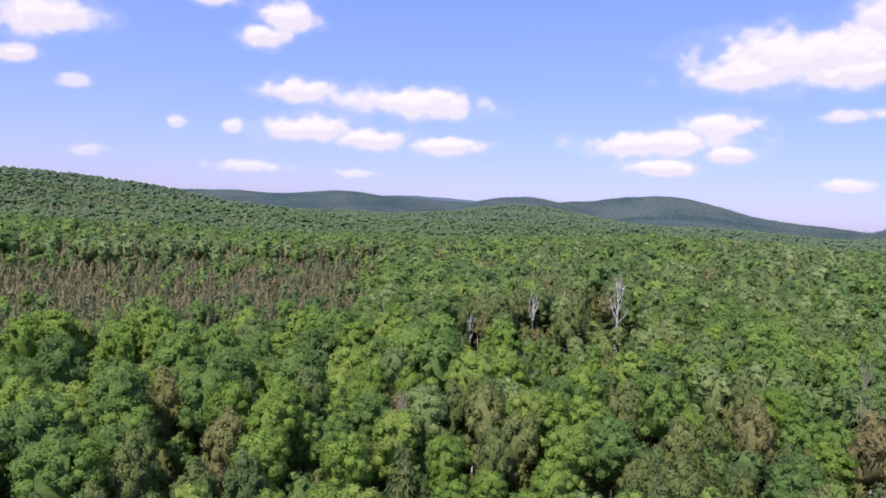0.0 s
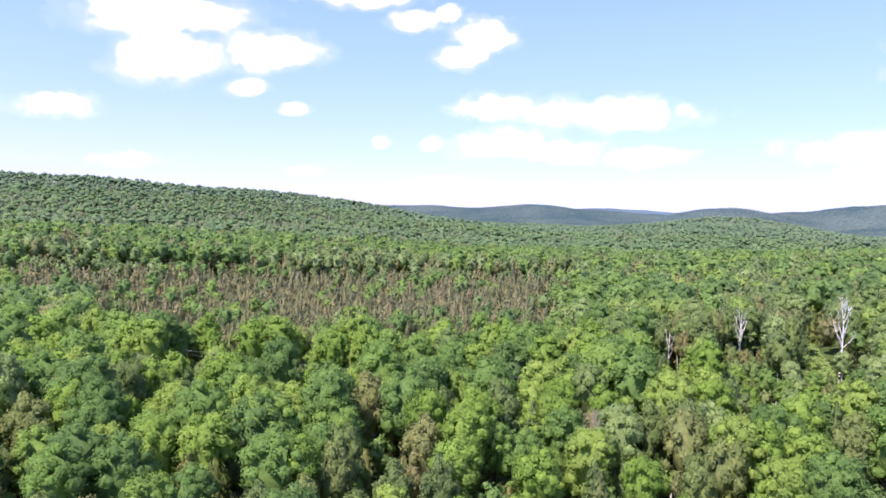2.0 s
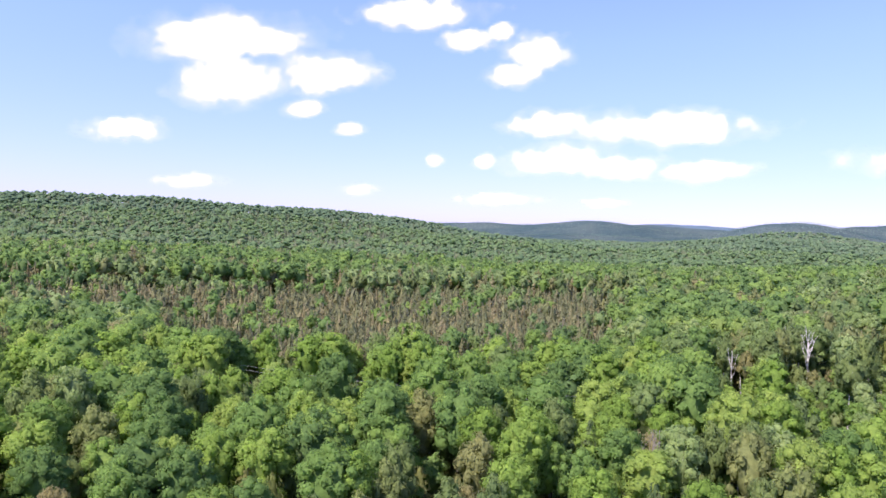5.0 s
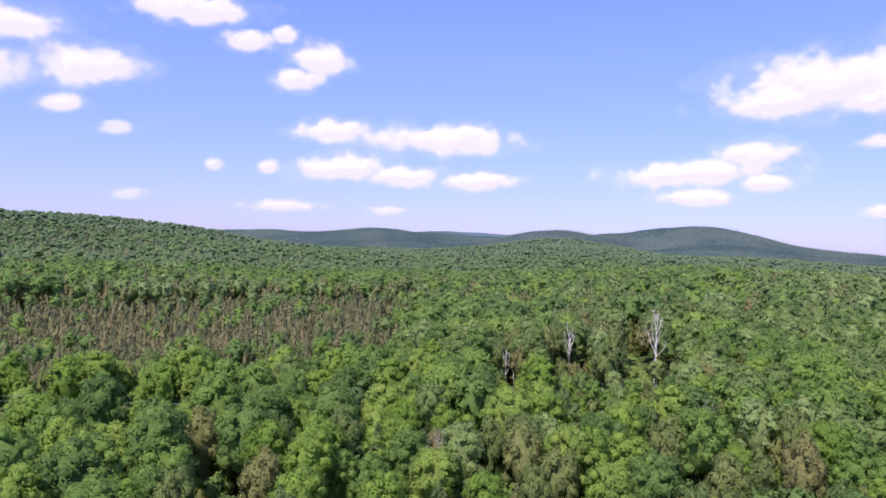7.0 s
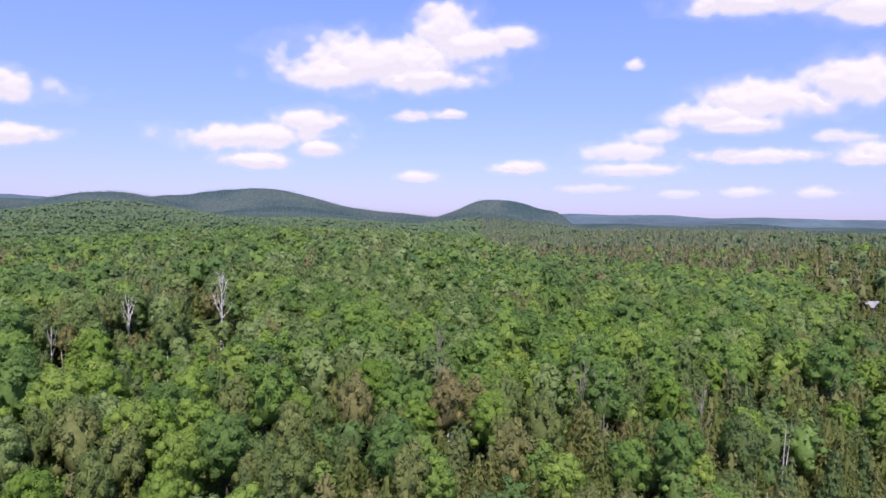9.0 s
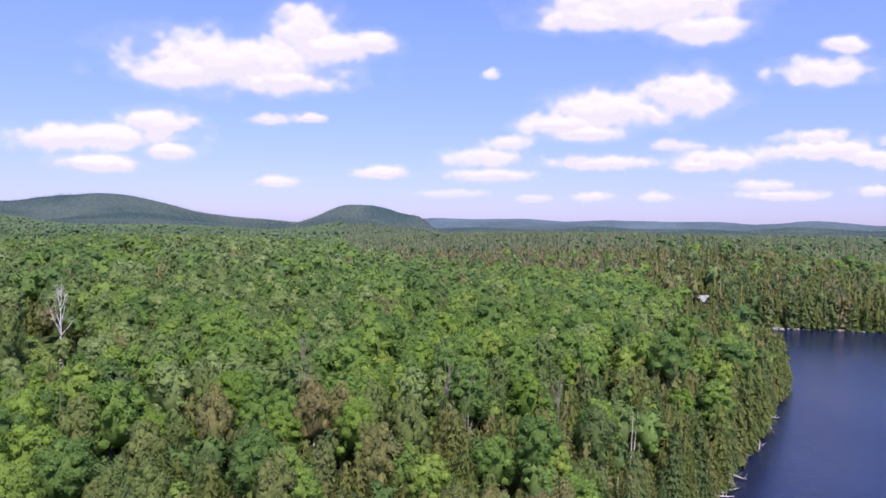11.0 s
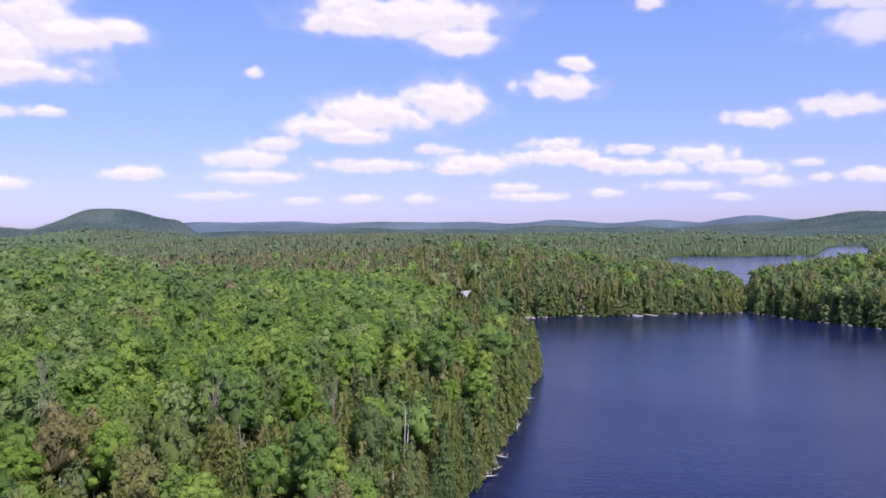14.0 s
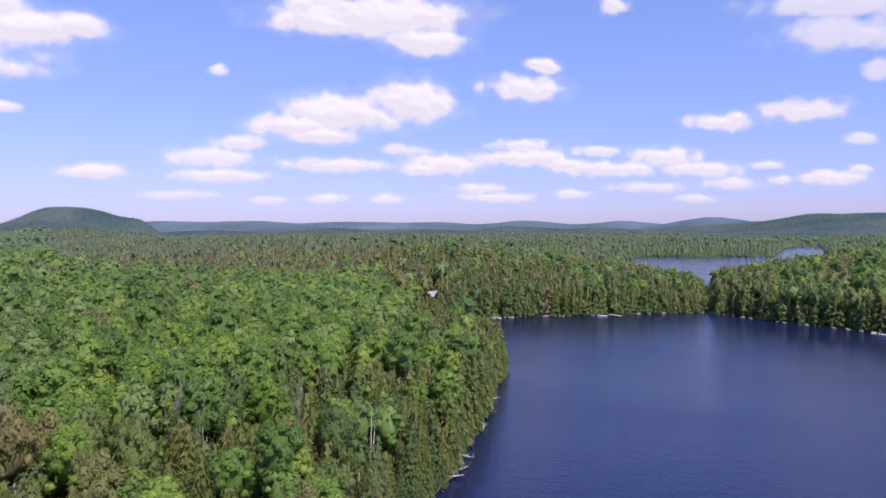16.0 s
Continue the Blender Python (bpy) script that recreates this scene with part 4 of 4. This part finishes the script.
def cabin(x, y, turn):
    """A log cabin with a pale pitched roof among the trees."""
    z = float(ground_z(np.array([x]), np.array([y]))[0])
    root = tagged(new("cabin"), "small brown log cabin with a pale grey pitched roof", "cabin")
    root.location, root.rotation_euler = (x, y, z), (0, 0, radians(turn))
    for name, sx, sy, at in (("front_wall", 9.0, 0.25, (0, -3.2, 1.3)), ("back_wall", 9.0, 0.25, (0, 3.2, 1.3)), ("side_wall", 0.25, 6.15, (-4.38, 0, 1.3)), ("side_wall", 0.25, 6.15, (4.38, 0, 1.3))):
        piece(name, box(sx, sy, 3.2, at), LOGWALL, root)
    for s in (-1, 1):
        bm = box(10.2, 4.3, 0.16, (0, 0, 0), 0.02)
        bmesh.ops.rotate(bm, verts=bm.verts, matrix=Matrix.Rotation(radians(-32 * s), 3, "X"))
        bmesh.ops.translate(bm, verts=bm.verts, vec=(0, 1.83 * s, 3.95))
        piece("roof_panel", bm, ROOFING, root, "pale grey roofing sheet")
    for s in (-1, 1):
        bm = bmesh.new()
        tri = [bm.verts.new((4.38 * s + dx, dy, dz)) for dx in (-0.12, 0.12) for dy, dz in ((-3.2, 2.9), (3.2, 2.9), (0, 4.85))]
        bm.faces.new(tri[:3])
        bm.faces.new(tri[3:][::-1])
        for a, b in ((0, 1), (1, 2), (2, 0)):
            bm.faces.new((tri[a], tri[a + 3], tri[b + 3], tri[b]))
        bmesh.ops.recalc_face_normals(bm, faces=bm.faces)
        piece("gable", bm, LOGWALL, root)
    piece("door", box(0.95, 0.08, 2.05, (0.6, -3.36, 1.05)), PLANK, root)
    for px in (-2.4, 2.9):
        w = piece("window", box(1.3, 0.06, 1.1, (px, -3.35, 1.7)), WHITE_PAINT, root, "white painted window frame")
        piece("pane", box(1.1, 0.04, 0.9, (px, -3.39, 1.7), 0.005), GLASS, w)
    return root


cabin(290, 135, -22)

# ---------------------------------------------------------------- clouds
def cloud_material():
    m, n, l, out = material("cloud_white")
    at = n.new("ShaderNodeAttribute")
    at.attribute_name = "tint"
    d = n.new("ShaderNodeBsdfDiffuse")
    d.inputs["Color"].default_value = (0.10, 0.10, 0.11, 1)
    # glow stands in for sunlight scattered through the cloud
    e = n.new("ShaderNodeEmission")
    e.inputs["Color"].default_value = (0.96, 0.94, 1.0, 1)
    e.inputs["Strength"].default_value = 0.68
    add = n.new("ShaderNodeAddShader")
    l.new(d.outputs[0], add.inputs[0])
    l.new(e.outputs[0], add.inputs[1])
    t = n.new("ShaderNodeBsdfTransparent")
    mx = n.new("ShaderNodeMixShader")
    l.new(at.outputs["Fac"], mx.inputs[0])
    l.new(t.outputs[0], mx.inputs[1])
    l.new(add.outputs[0], mx.inputs[2])
    l.new(mx.outputs[0], out.inputs["Surface"])
    return m


CLOUD = cloud_material()
CLOUD_R = 4700.0


def cloud(dense, *puffs):
    """A fair-weather cloud of puffs (azimuth, elevation, half-width, half-height, tilt, in degrees): a closed lens with a billowed
    front, thinning out at its rim."""
    step = 0.16
    a0 = min(p[0] - p[2] * 2.0 for p in puffs) - 0.4
    a1 = max(p[0] + p[2] * 2.0 for p in puffs) + 0.4
    e0 = max(min(p[1] - p[3] * 2.0 for p in puffs) - 0.4, 0.3)
    e1 = max(p[1] + p[3] * 2.0 for p in puffs) + 0.4
    az, el = np.meshgrid(np.arange(a0, a1, step), np.arange(e0, e1, step), indexing="ij")
    body = np.full(az.shape, -9.0)
    for a, e, w, h, tilt in puffs:
        up = (el - e - tilt * (az - a) / w) / h
        up = np.where(up < 0, up * 1.12, up)
        body = np.maximum(body, 1 - np.sqrt(((az - a) / w) ** 2 + up ** 2))
    small = min(1.5, 0.3 + 0.8 * max(p[3] for p in puffs))
    body = body + 1.12 * fbm(az / small, el / small * 1.25, 5, 6) + 0.2
    veil = body + 0.42 + 0.5 * fbm(az / (small * 2.4), el / (small * 0.9), 31, 4)      # thin haze round the cloud
    keep = np.maximum(body, veil) > 0.0
    alpha = dense * np.clip(body / 0.58, 0, 1) ** 1.25
    alpha = np.maximum(alpha, 0.26 * dense * np.clip(veil / 1.1, 0, 1) ** 1.4)
    thick = 130 * np.sqrt(np.clip(body, 0, 1)) * small
    ids = np.full(az.shape, -1)
    ids[keep] = np.arange(keep.sum())
    q = np.stack([ids[:-1, :-1], ids[1:, :-1], ids[1:, 1:], ids[:-1, 1:]], -1).reshape(-1, 4)
    q = q[(q >= 0).all(1)]
    if not len(q):
        return
    a, e = np.radians(az[keep]), np.radians(el[keep])
    way = np.stack([np.sin(a) * np.cos(e), np.cos(a) * np.cos(e), np.sin(e)], 1)
    front = way * (CLOUD_R - thick[keep])[:, None] + np.array([0, 0, EYE_Z])
    back = way * (CLOUD_R + 4) + np.array([0, 0, EYE_Z])
    n = len(front)
    f = np.concatenate([q, q[:, ::-1] + n])
    me = fast_mesh("cloud", np.concatenate([front, back]), f.ravel(), np.full(len(f), 4), [CLOUD], tint=np.tile(alpha[keep], 2), smooth=True)
    tagged(new("cloud", me), "white fair-weather cumulus cloud with soft ragged edges" if dense > 0.75 else "thin pale wisp of cloud above the horizon", "cloud", "clouds")


cloud(1.0, (-37.7, 14.02, 5.29, 1.52, 0.66), (-37.3, 11.2, 3.28, 1.86, 0.35), (-40.5, 14.05, 2.35, 0.98, 0.33), (-34.0, 14.25, 2.55, 1.02, 0.28))
cloud(1.0, (-29.8, 12.12, 3.32, 1.36, 0.27), (-31.2, 9.27, 1.4, 0.61, 0.11))
cloud(1.0, (-44.7, 6.78, 2.21, 0.85, 0.23))
cloud(0.9, (-18.5, 15.27, 1.67, 0.76, 0.07))
cloud(0.8, (-15.5, 16.05, 1.02, 0.59, 0.03))
cloud(1.0, (-12.7, 14.28, 2.39, 1.2, 0.04), (-14.4, 12.81, 2.08, 0.96, 0.05))
cloud(1.0, (-11.3, 8.89, 2.76, 0.98, 0.06))
cloud(1.0, (-2.1, 8.44, 5.09, 1.18, -0.01), (-0.4, 9.08, 1.7, 0.65, -0.02))
cloud(1.0, (-10.9, 6.0, 3.67, 1.09, 0.1), (-5.4, 5.52, 3.12, 0.81, 0.06), (0.2, 5.29, 3.17, 0.79, 0.03))
cloud(1.0, (-22.5, 17.18, 4.35, 1.03, 0.26))
cloud(0.6, (-20.7, 5.75, 0.74, 0.5, 0.03))
cloud(0.7, (-16.6, 5.82, 0.84, 0.55, 0.03))
cloud(0.6, (-27.6, 7.97, 1.13, 0.49, 0.07))
cloud(0.6, (-15.4, 2.72, 2.8, 0.46, 0.1))
cloud(0.5, (-6.7, 2.68, 1.58, 0.37, 0.05))
cloud(0.4, (-26.8, 3.08, 1.36, 0.41, 0.06))
cloud(0.5, (-39.9, 3.2, 2.19, 0.51, 0.14))
cloud(1.0, (27.9, 12.38, 7.31, 2.07, 0.25), (23.8, 11.33, 3.83, 1.3, 0.18), (32.9, 15.3, 2.77, 1.47, 0.04), (35.2, 13.84, 3.46, 1.37, 0.02), (38.2, 14.35, 1.74, 1.02, -0.01), (30.6, 11.14, 4.39, 1.1, 0.11))
cloud(1.0, (21.8, 7.37, 2.59, 1.15, 0.11), (17.6, 6.2, 6.04, 1.05, 0.28), (17.6, 4.21, 3.03, 0.62, 0.12), (22.7, 5.43, 2.03, 0.72, 0.07))
cloud(0.8, (30.2, 8.19, 1.48, 0.45, 0.04))
cloud(0.8, (33.2, 8.38, 1.3, 0.41, 0.02))
cloud(0.8, (39.2, 4.12, 2.21, 0.5, 0.02))
cloud(0.5, (31.0, 3.21, 1.63, 0.46, 0.03))
cloud(1.0, (60.0, 16.54, 8.06, 1.64, -0.32), (64.0, 14.89, 3.72, 1.16, -0.2), (55.9, 16.04, 4.13, 1.05, -0.08))
cloud(1.0, (63.2, 10.01, 3.32, 1.74, -0.11), (57.8, 9.04, 5.03, 1.47, -0.08), (53.7, 8.09, 3.48, 0.99, -0.01), (56.0, 7.35, 3.23, 0.68, -0.02))
cloud(0.7, (47.6, 5.41, 3.25, 0.83, 0.03), (48.1, 4.03, 3.72, 0.55, 0.03), (49.5, 6.57, 1.86, 0.64, 0.01))
cloud(0.9, (72.3, 11.12, 3.01, 0.99, -0.21), (74.2, 12.71, 1.32, 0.6, -0.12))
cloud(0.7, (47.9, 12.13, 0.6, 0.44, 0.01))
cloud(0.8, (39.0, 4.1, 1.88, 0.54, 0.04))
cloud(0.7, (30.5, 3.28, 1.44, 0.44, 0.04))
cloud(0.8, (56.5, 4.97, 4.38, 0.6, -0.02))
cloud(0.7, (62.7, 6.26, 1.78, 0.49, -0.03))
cloud(0.9, (65.9, 5.13, 3.56, 0.84, -0.07), (64.2, 4.67, 2.2, 0.54, -0.03))
cloud(0.9, (87.4, 7.76, 2.09, 0.63, -0.12), (88.6, 8.11, 0.79, 0.42, -0.05))
cloud(0.9, (93.2, 8.28, 2.75, 0.76, -0.22))
cloud(0.6, (96.8, 6.02, 0.92, 0.43, -0.06))
cloud(0.8, (72.1, 6.54, 2.21, 0.55, -0.04))
cloud(0.9, (72.8, 5.43, 3.67, 0.73, -0.06), (75.8, 4.93, 2.26, 0.54, -0.04))
cloud(0.7, (78.5, 5.95, 2.13, 0.45, -0.06))
cloud(0.8, (78.1, 4.61, 2.9, 0.63, -0.06), (80.7, 4.46, 1.74, 0.54, -0.04))
cloud(0.9, (83.3, 5.36, 2.55, 0.66, -0.09))
cloud(0.6, (82.4, 2.99, 2.79, 0.4, -0.06))
cloud(0.8, (86.2, 4.3, 2.66, 0.61, -0.09))
cloud(0.7, (88.6, 3.15, 1.9, 0.47, -0.05))
cloud(0.7, (90.8, 4.47, 1.15, 0.38, -0.05))
cloud(0.7, (91.9, 3.34, 0.94, 0.33, -0.03))
cloud(0.8, (95.0, 3.36, 2.06, 0.49, -0.08))
cloud(0.7, (96.8, 3.88, 0.69, 0.32, -0.03))
cloud(0.6, (56.4, 2.27, 1.46, 0.37, 0.0))
cloud(0.6, (61.4, 2.27, 1.67, 0.37, -0.0))
cloud(0.7, (68.7, 3.04, 2.1, 0.42, -0.01))
cloud(0.7, (70.3, 2.33, 2.88, 0.37, -0.02))
cloud(0.7, (76.3, 2.5, 1.45, 0.37, -0.02))
cloud(0.5, (85.8, 2.04, 1.65, 0.31, -0.03))
cloud(0.55, (95.2, 15.25, 5.6, 0.8, -0.77), (95.9, 13.28, 4.9, 1.2, -0.6))
cloud(0.8, (79.6, 16.98, 1.09, 0.65, -0.08))
cloud(0.5, (48.1, 12.03, 0.72, 0.42, 0.04))
cloud(0.5, (97.9, 10.59, 0.93, 0.75, -0.11))
cloud(0.4, (45.1, 2.5, 3.27, 0.35, 0.04))
cloud(0.4, (51.4, 2.11, 1.75, 0.32, 0.01))
